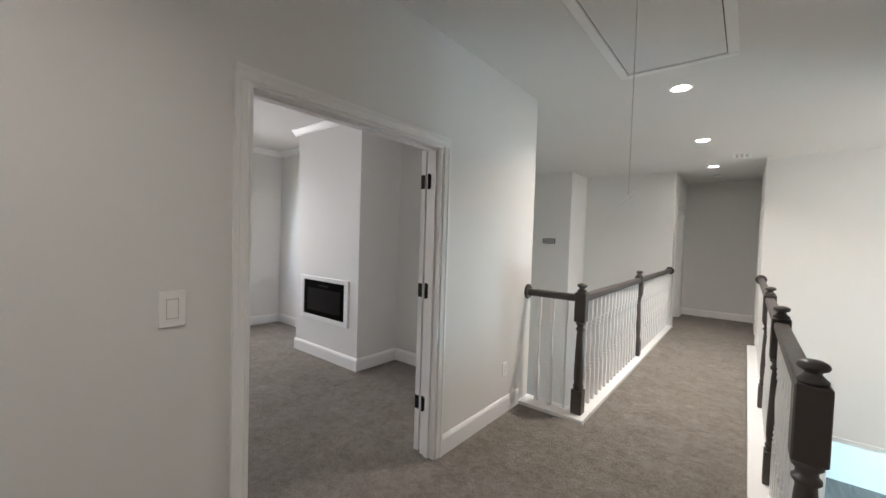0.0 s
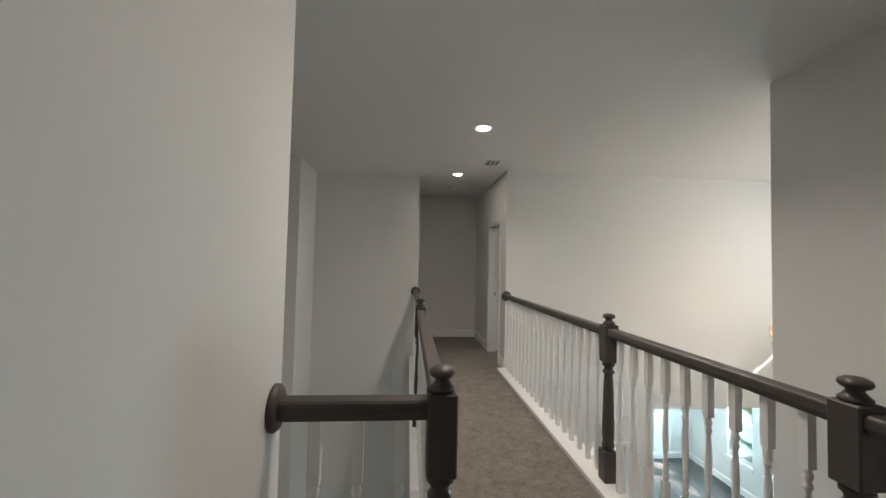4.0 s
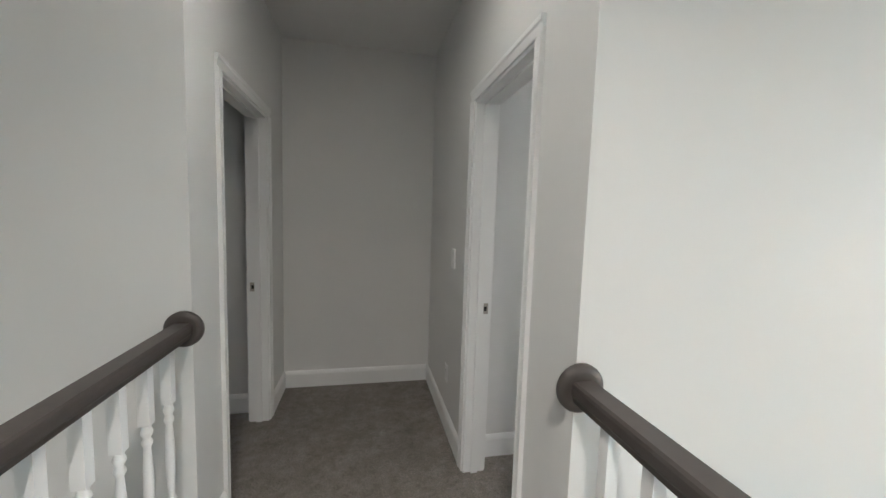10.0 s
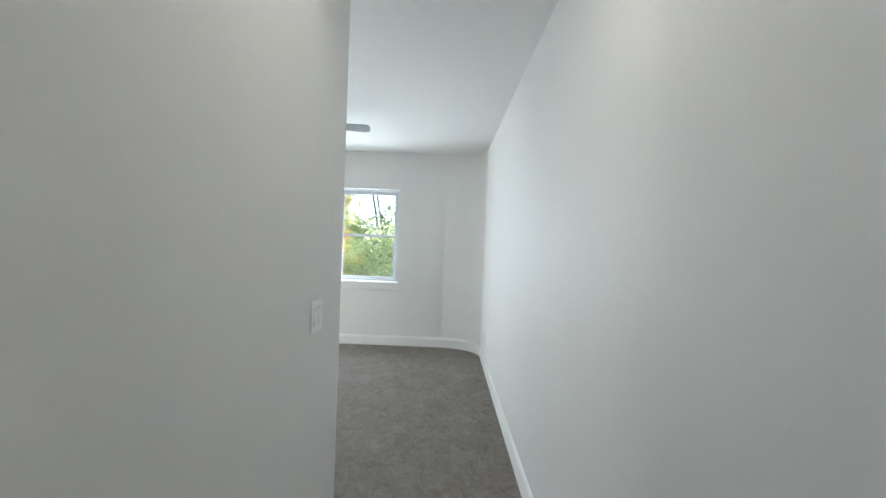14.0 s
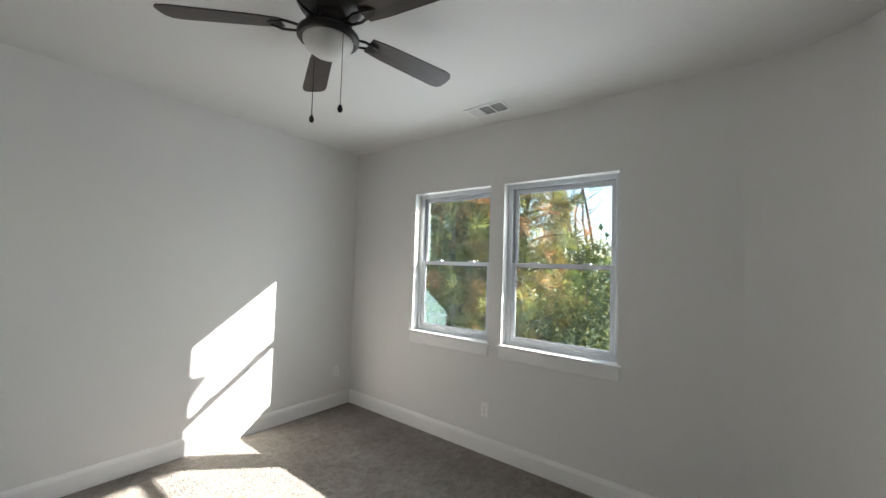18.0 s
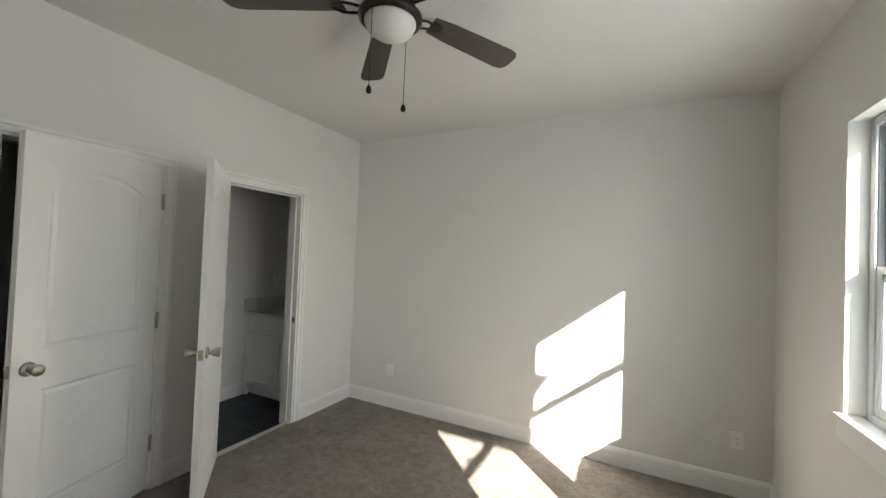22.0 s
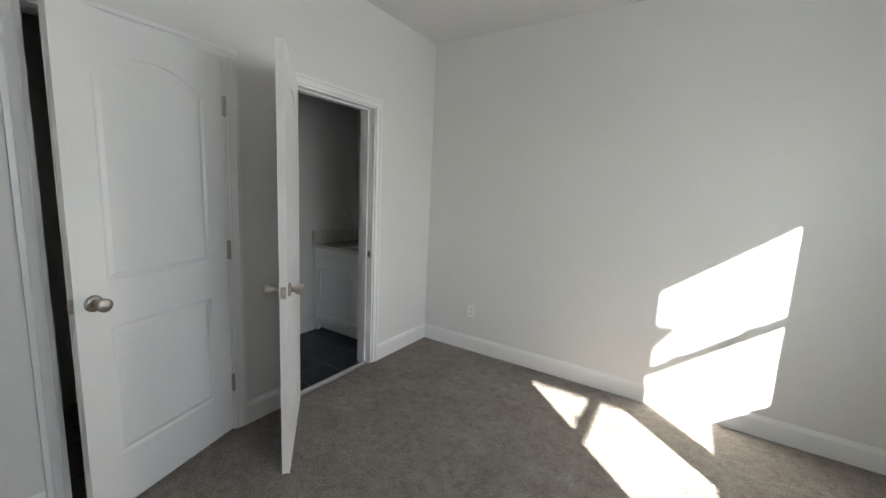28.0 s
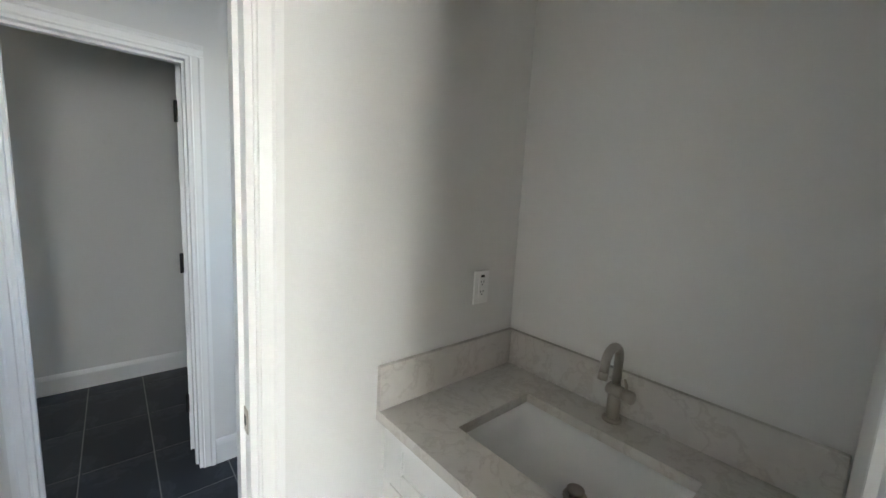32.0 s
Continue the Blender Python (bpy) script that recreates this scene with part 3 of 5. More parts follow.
def strike(frame_root, x, y, z, side):
    bm = boxed(x - 0.017, x + 0.017, min(y, y + side * 0.0025), max(y, y + side * 0.0025), z - 0.030, z + 0.030, 0.001)
    o = part("strike_plate", bm, NICKEL, frame_root, "satin nickel strike plate")
    # The hole is not cut: a near-black box paints its shade.
    hole = boxed(x - 0.008, x + 0.008, min(y, y + side * 0.0032), max(y, y + side * 0.0032), z - 0.012, z + 0.012)
    part("latch_hole", hole, DARK, o, "dark box painted as the shaded latch hole")


strike(bed_frame, HR + 0.09, BD1 - 0.018, 0.945, -1)
strike(side_frame, HL - 0.09, SD1 - 0.018, 0.935, -1)
strike(bath_frame, XD - 0.03, TD1 - 0.018, 0.915, -1)
strike(vanity_frame, XV - 0.03, VD1 - 0.018, 0.94, -1)

# metal strip between carpet and tile at the bath door, and the white board at the landing's edge
structure("threshold", boxed(XD - 0.06, XD - 0.028, TD0 + 0.018, TD1 - 0.018, -0.041, 0.006, 0.003), ALUMINIUM, "thin metal strip between carpet and tile", "threshold")


# ---- doors ----
def door_leaf_mesh(w, h, t=0.035, grooves=True):
    """Two-panel moulded leaf with an arched upper panel; x from the hinge, y through the leaf, z up."""
    bm = bmesh.new()
    core, st = t * 0.5 - 0.007, 0.115
    box(bm, 0.002, w - 0.002, -core, core, 0.002, h - 0.002)
    lo0, lo1, up0, up1, rise = 0.24, 0.81, 1.0, h - 0.215, 0.085
    half = w / 2 - st

    def arch(x):
        return up1 + rise * (1 - ((x - w / 2) / half) ** 2)

    for s in (-1, 1):
        y0, y1 = sorted((s * core, s * t / 2))
        for a, b, c, d in ((0, st, 0, h), (w - st, w, 0, h), (st, w - st, 0, lo0), (st, w - st, lo1, up0)):
            box(bm, a, b, y0, y1, c, d)
        k = 10
        xs = [st + (w - 2 * st) * i / k for i in range(k + 1)]
        for xa, xb in zip(xs, xs[1:]):
            low = [(xa, arch(xa)), (xb, arch(xb)), (xb, h), (xa, h)]
            va, vb = [bm.verts.new((x, y0, z)) for x, z in low], [bm.verts.new((x, y1, z)) for x, z in low]
            bm.faces.new(va), bm.faces.new(vb[::-1])
            for i in range(4):
                bm.faces.new((va[i], vb[i], vb[(i + 1) % 4], va[(i + 1) % 4]))
        # sloped moulding and raised field, cut into boards
        edge, n = 0.030, 5
        ys = s * (t / 2 - 0.0015)
        for z0, z1, arched in ((lo0, lo1, False), (up0, up1, True)):
            a, b = st + edge, w - st - edge
            step = (b - a) / n
            for i in range(n):
                xa, xb = a + i * step + (0.003 if i and grooves else 0), a + (i + 1) * step - (0.003 if i < n - 1 and grooves else 0)
                ta = (arch(xa) if arched else z1) - edge
                tb = (arch(xb) if arched else z1) - edge
                pts = [(xa, z0 + edge), (xb, z0 + edge), (xb, tb), (xa, ta)]
                cx, cz = (xa + xb) / 2, (z0 + edge + (ta + tb) / 2) / 2
                outer = [(x + (0.0 if (i or x > cx) and (i < n - 1 or x < cx) else math.copysign(0.014, x - cx)), z + math.copysign(0.014, z - cz)) for x, z in pts]
                f0 = [bm.verts.new((x, s * core, z)) for x, z in outer]
                f1 = [bm.verts.new((x, ys, z)) for x, z in pts]
                bm.faces.new(f1)
                for q in range(4):
                    bm.faces.new((f0[q], f0[(q + 1) % 4], f1[(q + 1) % 4], f1[q]))
        # the ogee lip along stiles and rails
        for z0, z1 in ((lo0, lo1), (up0, up1)):
            for a, b in ((st, 1), (w - st, -1)):
                v = [bm.verts.new(q) for q in ((a, s * t / 2 * 0.98, z0), (a + b * 0.010, s * (core + 0.001), z0), (a + b * 0.010, s * (core + 0.001), z1), (a, s * t / 2 * 0.98, z1))]
                bm.faces.new(v)
            for zz, b in ((z0, 1), (z1, -1))[: 2 if z0 == lo0 else 1]:
                v = [bm.verts.new(q) for q in ((st, s * t / 2 * 0.98, zz), (w - st, s * t / 2 * 0.98, zz), (w - st, s * (core + 0.001), zz + b * 0.010), (st, s * (core + 0.001), zz + b * 0.010))]
                bm.faces.new(v)
    bmesh.ops.recalc_face_normals(bm, faces=bm.faces)
    return bm


def hinge_part(root, z, mat, side=1, gap=0.0):
    o = part("hinge", boxed(-0.004, 0.006, side * 0.0175 - 0.002, side * 0.0175 + 0.002, z - 0.045, z + 0.045, 0.001), mat, root, "butt hinge")
    bm = lathe(bmesh.new(), [(0.0075, -0.050), (0.0085, -0.047), (0.0085, -0.017), (0.007, -0.015), (0.0085, -0.013), (0.0085, 0.047), (0.006, 0.053)], 10,
               Matrix.Translation((-0.004, side * 0.022, z)))
    part("hinge_barrel", bm, mat, o)


def door(name, hinge, angle, w, label, hinge_mat, knobs=True, hinge_side=1, h=2.025, grooves=True):
    """An open door: hinge point, the way it points (degrees from +x) and its parts."""
    root = empty(name, (*hinge, 0.012), label, "door", "structure", turn=angle)
    leaf = part("leaf", door_leaf_mesh(w, h, grooves=grooves), TRIM, root)
    for z in (0.28, 1.05, 1.80) if knobs else ():
        hinge_part(root, z, hinge_mat, hinge_side)
    if knobs:
        for s in (-1, 1):
            m = Matrix.Translation((w - 0.062, s * 0.0175, 0.922)) @ Matrix.Rotation(radians(-90 * s), 4, "X")
            rose = part("rosette", lathe(bmesh.new(), [(0.033, 0), (0.033, 0.004), (0.029, 0.010), (0.020, 0.012)], 24, m), NICKEL, root, "round satin nickel rosette")
            part("knob", lathe(bmesh.new(), [(0.014, 0.010), (0.0125, 0.022), (0.015, 0.028), (0.021, 0.034), (0.024, 0.046), (0.027, 0.060), (0.0265, 0.066), (0.022, 0.069), (0.0, 0.070)], 24, m),
                 NICKEL, rose, "round satin nickel knob")
        lp = part("latch_plate", boxed(w - 0.001, w + 0.0018, -0.0125, 0.0125, 0.922 - 0.028, 0.922 + 0.028, 0.0008), NICKEL, root, "nickel latch plate")
        part("latch_bolt", boxed(w, w + 0.010, -0.006, 0.006, 0.922 - 0.010, 0.922 + 0.010, 0.002), NICKEL, lp)
    return root


door("door_loft", (XL - 0.157, LD1 - 0.018), 94, 0.58, "white painted door standing fully open into the sitting room", BLACK, False, 1)
door("door_loft", (XL - 0.160, LD0 + 0.018), 266, 0.58, "white painted door standing fully open into the sitting room", BLACK, False, -1)
for s in (1, -1):
    y = LD1 - 0.022 if s > 0 else LD0 + 0.022
    leaf = bpy.data.objects["door_loft" if s > 0 else "door_loft.001"]
    for z in (0.345, 1.105, 1.828):
        o = part("hinge", boxed(XL - 0.098, XL - 0.050, min(y + s * 0.0075, y + s * 0.0035), max(y + s * 0.0075, y + s * 0.0035), z - 0.046, z + 0.046, 0.001), BLACK, loft_frame, "black butt hinge on the jamb")
        part("hinge_barrel", lathe(bmesh.new(), [(0.006, -0.050), (0.009, -0.047), (0.009, 0.047), (0.006, 0.052)], 10, Matrix.Translation((XL - 0.105, y + s * 0.001, z))), BLACK, o)
        part("hinge_leaf", boxed(-0.0026, -0.0002, -0.0170, 0.0170, z - 0.058, z + 0.034, 0.001), BLACK, leaf, "black hinge leaf on the door's edge")
door("door_bedroom", (HR + 0.125, BD0 + 0.025), -13, 0.67, "white two-panel door open flat along the passage wall", NICKEL, True, -1)
door("door_closet", (XD - 0.017, CD1 - 0.0255), -73.2, 0.70, "white two-panel closet door standing slightly ajar", NICKEL, True, 1, grooves=False)
door("door_bath", (XD + 0.016, TD0 + 0.040), -40.3, 0.716, "white two-panel bath door standing wide open", NICKEL, True, -1)
door("door_vanity", (XV + 0.018, VD0 + 0.026), -6.4, 0.575, "white two-panel inner door standing open beside the vanity", NICKEL, True, -1, grooves=False)
door("door_linen", (X3 - 0.125, ND1 - 0.025), 164, 0.57, "white inner door standing open into a dark closet", BLACK, True, 1)
door("door_side_room", (HL - 0.125, SD0 + 0.025), 178, 0.765, "white door standing open into the dim side room", BLACK, True, -1)


# ---- balustrades of the bridge ----
def baluster_mesh():
    bm = bmesh.new()
    h = 0.016
    box(bm, -h, h, -h, h, 0.030, 0.340, 0.0)
    box(bm, -h, h, -h, h, 0.775, 0.966, 0.0)
    prof = [(0.0155, 0.338), (0.0125, 0.350), (0.0165, 0.360), (0.0165, 0.367), (0.0105, 0.378), (0.0155, 0.392), (0.0155, 0.400), (0.0100, 0.412),
            (0.0145, 0.425), (0.0095, 0.440), (0.0145, 0.540), (0.0150, 0.585), (0.0125, 0.650), (0.0092, 0.700), (0.0150, 0.712), (0.0150, 0.720),
            (0.0100, 0.732), (0.0160, 0.746), (0.0160, 0.754), (0.0120, 0.765), (0.0155, 0.777)]
    lathe(bm, prof, 12)
    return mesh_of("baluster", bm, TRIM)


def newel_mesh():
    bm = bmesh.new()
    a = 0.045
    box(bm, -a, a, -a, a, 0.0, 0.200, 0.004)
    box(bm, -a, a, -a, a, 0.770, 1.015, 0.005)
    lathe(bm, [(0.043, 0.198), (0.036, 0.215), (0.042, 0.228), (0.042, 0.236), (0.034, 0.248), (0.040, 0.300), (0.039, 0.380), (0.031, 0.640),
               (0.027, 0.690), (0.038, 0.702), (0.038, 0.712), (0.029, 0.722), (0.029, 0.738), (0.041, 0.750), (0.041, 0.760), (0.036, 0.772)], 20)
    lathe(bm, [(0.034, 1.013), (0.040, 1.020), (0.040, 1.027), (0.030, 1.036), (0.022, 1.046), (0.022, 1.052), (0.036, 1.060), (0.041, 1.069),
               (0.038, 1.079), (0.024, 1.087), (0.0, 1.090)], 24)
    return mesh_of("newel_post", bm, RAIL)


RAIL_OUT = [(-0.027, 0.965), (0.027, 0.965), (0.031, 0.980), (0.034, 0.986), (0.034, 1.008), (0.032, 1.016), (0.026, 1.022), (-0.026, 1.022), (-0.032, 1.016), (-0.034, 1.008), (-0.034, 0.986), (-0.031, 0.980)]
BALUSTER, NEWEL = baluster_mesh(), newel_mesh()


def rail_piece(root, x0, y0, x1, y1):
    a, b = Vector((x0, y0, 0)), Vector((x1, y1, 0))
    way = (b - a).normalized()
    n = Vector((way.y, -way.x, 0))
    bm = prism(bmesh.new(), RAIL_OUT, lambda u, v, w: a + n * u + Vector((0, 0, v)) + way * w, (b - a).length)
    part("handrail", bm, RAIL, root, "dark taupe painted handrail")


def rosette_piece(root, x, y, ang):
    m = Matrix.Translation((x, y, 0.996)) @ Matrix.Rotation(radians(ang), 4, "Z") @ Matrix.Rotation(radians(90), 4, "Y")
    part("rosette", lathe(bmesh.new(), [(0.068, 0.0), (0.068, 0.010), (0.062, 0.018), (0.048, 0.022)], 28, m), RAIL, root, "round dark wall rosette")


def row(root, x0, y0, x1, y1, count):
    for i in range(count):
        f = (i + 1) / (count + 1)
        o = part("baluster", BALUSTER, None, root)
        o.location = (x0 + f * (x1 - x0), y0 + f * (y1 - y0), 0)


def post(root, x, y):
    o = part("newel_post", NEWEL, None, root, "dark taupe turned newel post with a cap")
    o.location = (x, y, 0.028)


left_rail = empty("balustrade", (0, 0, 0), "dark rail on white turned balusters beside the open stairwell", "railing", "", "bridge railings")
YM = 5.756
post(left_rail, RAIL_L, YN), post(left_rail, RAIL_L, YM)
rail_piece(left_rail, XL + 0.018, YN, RAIL_L - 0.044, YN), rail_piece(left_rail, RAIL_L, YN + 0.044, RAIL_L, YM - 0.044), rail_piece(left_rail, RAIL_L, YM + 0.044, RAIL_L, YLW - 0.018)
rosette_piece(left_rail, XL, YN, 0), rosette_piece(left_rail, RAIL_L, YLW, -90)
row(left_rail, XL, YN, RAIL_L, YN, 3), row(left_rail, RAIL_L, YN, RAIL_L, YM, 16), row(left_rail, RAIL_L, YM, RAIL_L, YLW, 17)
right_rail = empty("balustrade", (0, 0, 0), "dark rail on white turned balusters above the foyer", "railing", "", "bridge railings")
for y in (2.10, 3.479, 4.871):
    post(right_rail, RAIL_R, y)
for a, b, k in ((2.10, 3.479, 9), (3.479, 4.871, 9), (4.871, YR, 18)):
    rail_piece(right_rail, RAIL_R, a + 0.044, RAIL_R, b - (0.018 if b == YR else 0.044))
    row(right_rail, RAIL_R, a, RAIL_R, b, k)
rosette_piece(right_rail, RAIL_R, YR, -90)

# white boards that the balusters stand on, with the fascia under them
for x0, x1, y0, y1 in ((XL, RAIL_L + 0.088, YN - 0.13, YN + 0.07), (RAIL_L - 0.07, RAIL_L + 0.088, YN + 0.071, YLW), (RAIL_R - 0.115, RAIL_R + 0.07, 1.982, YR)):
    structure("trim_rail_board", boxed(x0, x1, y0, y1, -0.012, 0.029, 0.005, 2), TRIM, "white painted board under the balusters", "trim")
for x0, x1, y0, y1 in ((XL, RAIL_L - 0.065, YN + 0.035, YN + 0.055), (RAIL_L - 0.055, RAIL_L - 0.035, YN + 0.056, YLW), (RAIL_R + 0.035, RAIL_R + 0.055, 1.982, YR)):
    structure("trim_fascia", boxed(x0, x1, y0, y1, -0.36, -0.012), TRIM, "white painted fascia board of the bridge", "trim")
structure("floor_bridge_edge", boxed(XL, RAIL_L + 0.088, YN - 0.128, YN + 0.034, -0.34, -0.013), WALL, "drywall under the landing's edge", "floor")
structure("floor_bridge_left", boxed(RAIL_L - 0.034, RAIL_L + 0.089, YN + 0.034, YLW, -0.34, -0.013), WALL, "drywall under the bridge's edge", "floor")
structure("floor_bridge_right", boxed(RAIL_R - 0.116, RAIL_R + 0.034, 1.982, YR, -0.34, -0.013), WALL, "drywall under the bridge's edge", "floor")


# ---- windows ----
def window(name, c, s, u0, u1, z0, z1, label, depth=0.075, sill=True, trim_in=False):
    """Double-hung window in a wall along y; c is the inner wall face and s points outdoors along x."""
    root = empty(name, (0, 0, 0), label, "window", "structure")

    def b(w0, w1, a0, a1, q0, q1, bev=0.0):
        x0, x1 = sorted((c + s * w0, c + s * w1))
        return boxed(x0, x1, a0, a1, q0, q1, bev)

    f = 0.038
    d0, d1 = depth, depth + 0.068
    for q in (b(d0, d1, u0, u0 + f, z0, z1, 0.003), b(d0, d1, u1 - f, u1, z0, z1, 0.003), b(d0, d1, u0 + f, u1 - f, z1 - f, z1, 0.003), b(d0, d1, u0 + f, u1 - f, z0, z0 + f + 0.012, 0.003)):
        part("window_frame", q, VINYL, root)
    mid = (z0 + z1) / 2
    a0, a1 = u0 + f, u1 - f
    for nm, w0, w1, q0, q1 in (("upper_sash", d0 + 0.036, d0 + 0.060, mid - 0.018, z1 - f), ("lower_sash", d0 + 0.008, d0 + 0.032, z0 + f + 0.012, mid + 0.018)):
        r = 0.034
        bm = b(w0, w1, a0, a0 + r, q0, q1, 0.003)
        sash = part(nm, bm, VINYL, root)
        for q in (b(w0, w1, a1 - r, a1, q0, q1, 0.003), b(w0, w1, a0 + r, a1 - r, q0, q0 + r, 0.003), b(w0, w1, a0 + r, a1 - r, q1 - r, q1, 0.003)):
            part("sash_rail", q, VINYL, sash)
        pane = part("pane", b((w0 + w1) / 2 - 0.002, (w0 + w1) / 2 + 0.002, a0 + r, a1 - r, q0 + r, q1 - r), GLASS, sash, "clear glass pane")
        pane.visible_shadow = False
        g = (w0 + w1) / 2
        for q in (b(g - 0.006, g + 0.006, a0 + r, a0 + r + 0.003, q0 + r, q1 - r), b(g - 0.006, g + 0.006, a1 - r - 0.003, a1 - r, q0 + r, q1 - r), b(g - 0.006, g + 0.006, a0 + r, a1 - r, q1 - r - 0.004, q1 - r), b(g - 0.006, g + 0.006, a0 + r, a1 - r, q0 + r, q0 + r + 0.003)):
            part("gasket", q, GREYMETAL, sash, "dark rubber glazing strip")
    for q in (b(d0 + 0.033, d0 + 0.0355, a0, a0 + 0.010, mid + 0.02, z1 - f), b(d0 + 0.033, d0 + 0.0355, a1 - 0.010, a1, mid + 0.02, z1 - f), b(d0 + 0.010, d0 + 0.030, a0, a0 + 0.004, mid + 0.02, z1 - f), b(d0 + 0.010, d0 + 0.030, a1 - 0.004, a1, mid + 0.02, z1 - f), b(d0 + 0.010, d0 + 0.030, a0, a1, z1 - f - 0.004, z1 - f)):
        part("track", q, TRACK, root, "grey sash track")
    for y in (a0 + 0.2, a1 - 0.2):
        part("sash_lock", b(d0 + 0.004, d0 + 0.034, y - 0.03, y + 0.03, mid + 0.018, mid + 0.030, 0.003), VINYL, root)
    if sill:
        st = part("window_sill", b(-0.028, d0, u0 - 0.028, u1 + 0.028, z0, z0 + 0.020, 0.004), TRIM, root, "white painted wooden stool")
        part("apron", b(-0.018, 0.0, u0 - 0.014, u1 + 0.014, z0 - 0.090, z0 - 0.001, 0.003), TRIM, st)
    return root


W_LABEL = "white vinyl double-hung window with a wooden stool, trees outside"
window("window_bedroom", XW, 1, *WIN_R, WZ0, WZ1, W_LABEL)
window("window_bedroom", XW, 1, *WIN_L, WZ0, WZ1, "white vinyl double-hung window, sunlit reveal, pines outside")
# Unseen twin window, added to let light onto the chimney breast's front.
window("window_sitting", WX, -1, -0.80, 0.10, 0.90, 2.23, "white double-hung window with golden autumn leaves outside")
window("window_sitting", WX, -1, 2.105, 3.005, 0.90, 2.23, "white double-hung window with golden autumn leaves outside")
window("window_foyer", XF, 1, 5.655, 6.685, 0.838, 2.512, "tall white window high in the foyer wall", sill=False)
window("window_den", 6.0, 1, 8.48, 9.08, -2.45, -0.85, "tall white window of the lower room", 0.06)
window("window_den", 6.0, 1, 9.33, 9.91, -2.45, -0.85, "tall white window of the lower room", 0.06)


# ---- plates, vents, lamps ----
def plate(name, at, n, w, h, kinds, label, category):
    """A wall plate at a point of a wall; n is the wall's normal. kinds: one of rocker, outlet, blank a gang."""
    root = empty(name, at, label, category, turn=math.degrees(math.atan2(n[1], n[0])))
    part("cover", boxed(0.0002, 0.009 if "rocker" in kinds else 0.006, -w / 2, w / 2, -h / 2, h / 2, 0.0025, 2), PLASTIC, root)
    k = len(kinds)
    for i, kind in enumerate(kinds):
        y = (i - (k - 1) / 2) * 0.046
        if kind == "rocker":
            bm = bmesh.new()
            v = [(0.0058, -0.0165, -0.033), (0.0058, 0.0165, -0.033), (0.0058, 0.0165, 0.033), (0.0058, -0.0165, 0.033),
                 (0.0110, -0.015, -0.032), (0.0110, 0.015, -0.032), (0.0075, 0.015, 0.032), (0.0075, -0.015, 0.032), (0.0068, -0.015, 0.004), (0.0068, 0.015, 0.004)]
            v = [bm.verts.new((a, b + y, c)) for a, b, c in v]
            for q in ((4, 5, 9, 8), (8, 9, 6, 7), (0, 1, 5, 4), (2, 3, 7, 6)):
                bm.faces.new([v[j] for j in q])
            bm.faces.new([v[j] for j in (1, 2, 6, 9, 5)]), bm.faces.new([v[j] for j in (3, 0, 4, 8, 7)])
            bmesh.ops.recalc_face_normals(bm, faces=bm.faces)
            # Raised grey strip: the gap's shade is put into its colour.
            part("rocker_gap", boxed(0.0088, 0.0092, y - 0.0178, y + 0.0178, -0.0348, 0.0348), GAPSHADE, root, "thin grey strip painted as the shade round the rocker")
            part("rocker", bm, PLASTIC, root).location.x = 0.0033
        elif kind in ("outlet", "ground_fault"):
            sock = part("socket", boxed(0.0058, 0.0080, y - 0.0165, y + 0.0165, -0.034, 0.034, 0.001), PLASTIC, root)
            for z in (-0.017, 0.017):
                for yy in (-0.0065, 0.0065):
                    part("slot", boxed(0.0079, 0.0084, y + yy - 0.0012, y + yy + 0.0012, z - 0.002, z + 0.006), DARK, sock)
                part("slot", boxed(0.0079, 0.0084, y - 0.0022, y + 0.0022, z - 0.010, z - 0.006), DARK, sock)
            if kind == "ground_fault":
                part("button", boxed(0.0079, 0.0095, y - 0.009, y + 0.009, 0.0355, 0.0425), DARK, root, "small dark test button")
    for z in (-h / 2 + 0.009, h / 2 - 0.009):
        m = Matrix.Translation((0.0058, 0, z)) @ Matrix.Rotation(radians(90), 4, "Y")
        part("screw", lathe(bmesh.new(), [(0.0028, 0), (0.0024, 0.0008)], 8, m), PLASTIC, root)
    return root


SW, OU = "white rocker light switch in a screwless plate", "white duplex power outlet low on the wall"
plate("light_switch", (XL, 0.869, 1.190), (1, 0), 0.080, 0.125, ["rocker"], SW, "switch")
plate("power_outlet", (XL, 3.225, 0.374), (1, 0), 0.072, 0.116, ["outlet"], OU, "outlet")
plate("light_switch", (HR, 8.965, 1.174), (-1, 0), 0.080, 0.125, ["rocker"], SW, "switch")
plate("power_outlet", (HR, 9.063, 0.378), (-1, 0), 0.072, 0.116, ["outlet"], OU, "outlet")
plate("light_switch", (0.999, CL, 1.180), (0, -1), 0.080, 0.125, ["rocker"], SW, "switch")
plate("light_switch", (2.550, CL, 1.189), (0, -1), 0.118, 0.125, ["rocker", "rocker"], "white double rocker light switch by the passage corner", "switch")
plate("power_outlet", (1.933, CL, 0.415), (0, -1), 0.072, 0.116, ["outlet"], OU, "outlet")
plate("power_outlet", (XW, 9.89, 0.355), (-1, 0), 0.072, 0.116, ["outlet"], OU, "outlet")
plate("power_outlet", (3.417, YB, 0.370), (0, -1), 0.072, 0.116, ["outlet"], OU, "outlet")
plate("power_outlet", (6.25, YB, 0.372), (0, -1), 0.072, 0.116, ["outlet"], OU, "outlet")
plate("power_outlet", (5.617, CR, 0.360), (0, 1), 0.072, 0.116, ["outlet"], OU, "outlet")
plate("power_outlet", (XV, 11.497, 1.176), (1, 0), 0.072, 0.116, ["ground_fault"], "white ground-fault power outlet above the counter", "outlet")
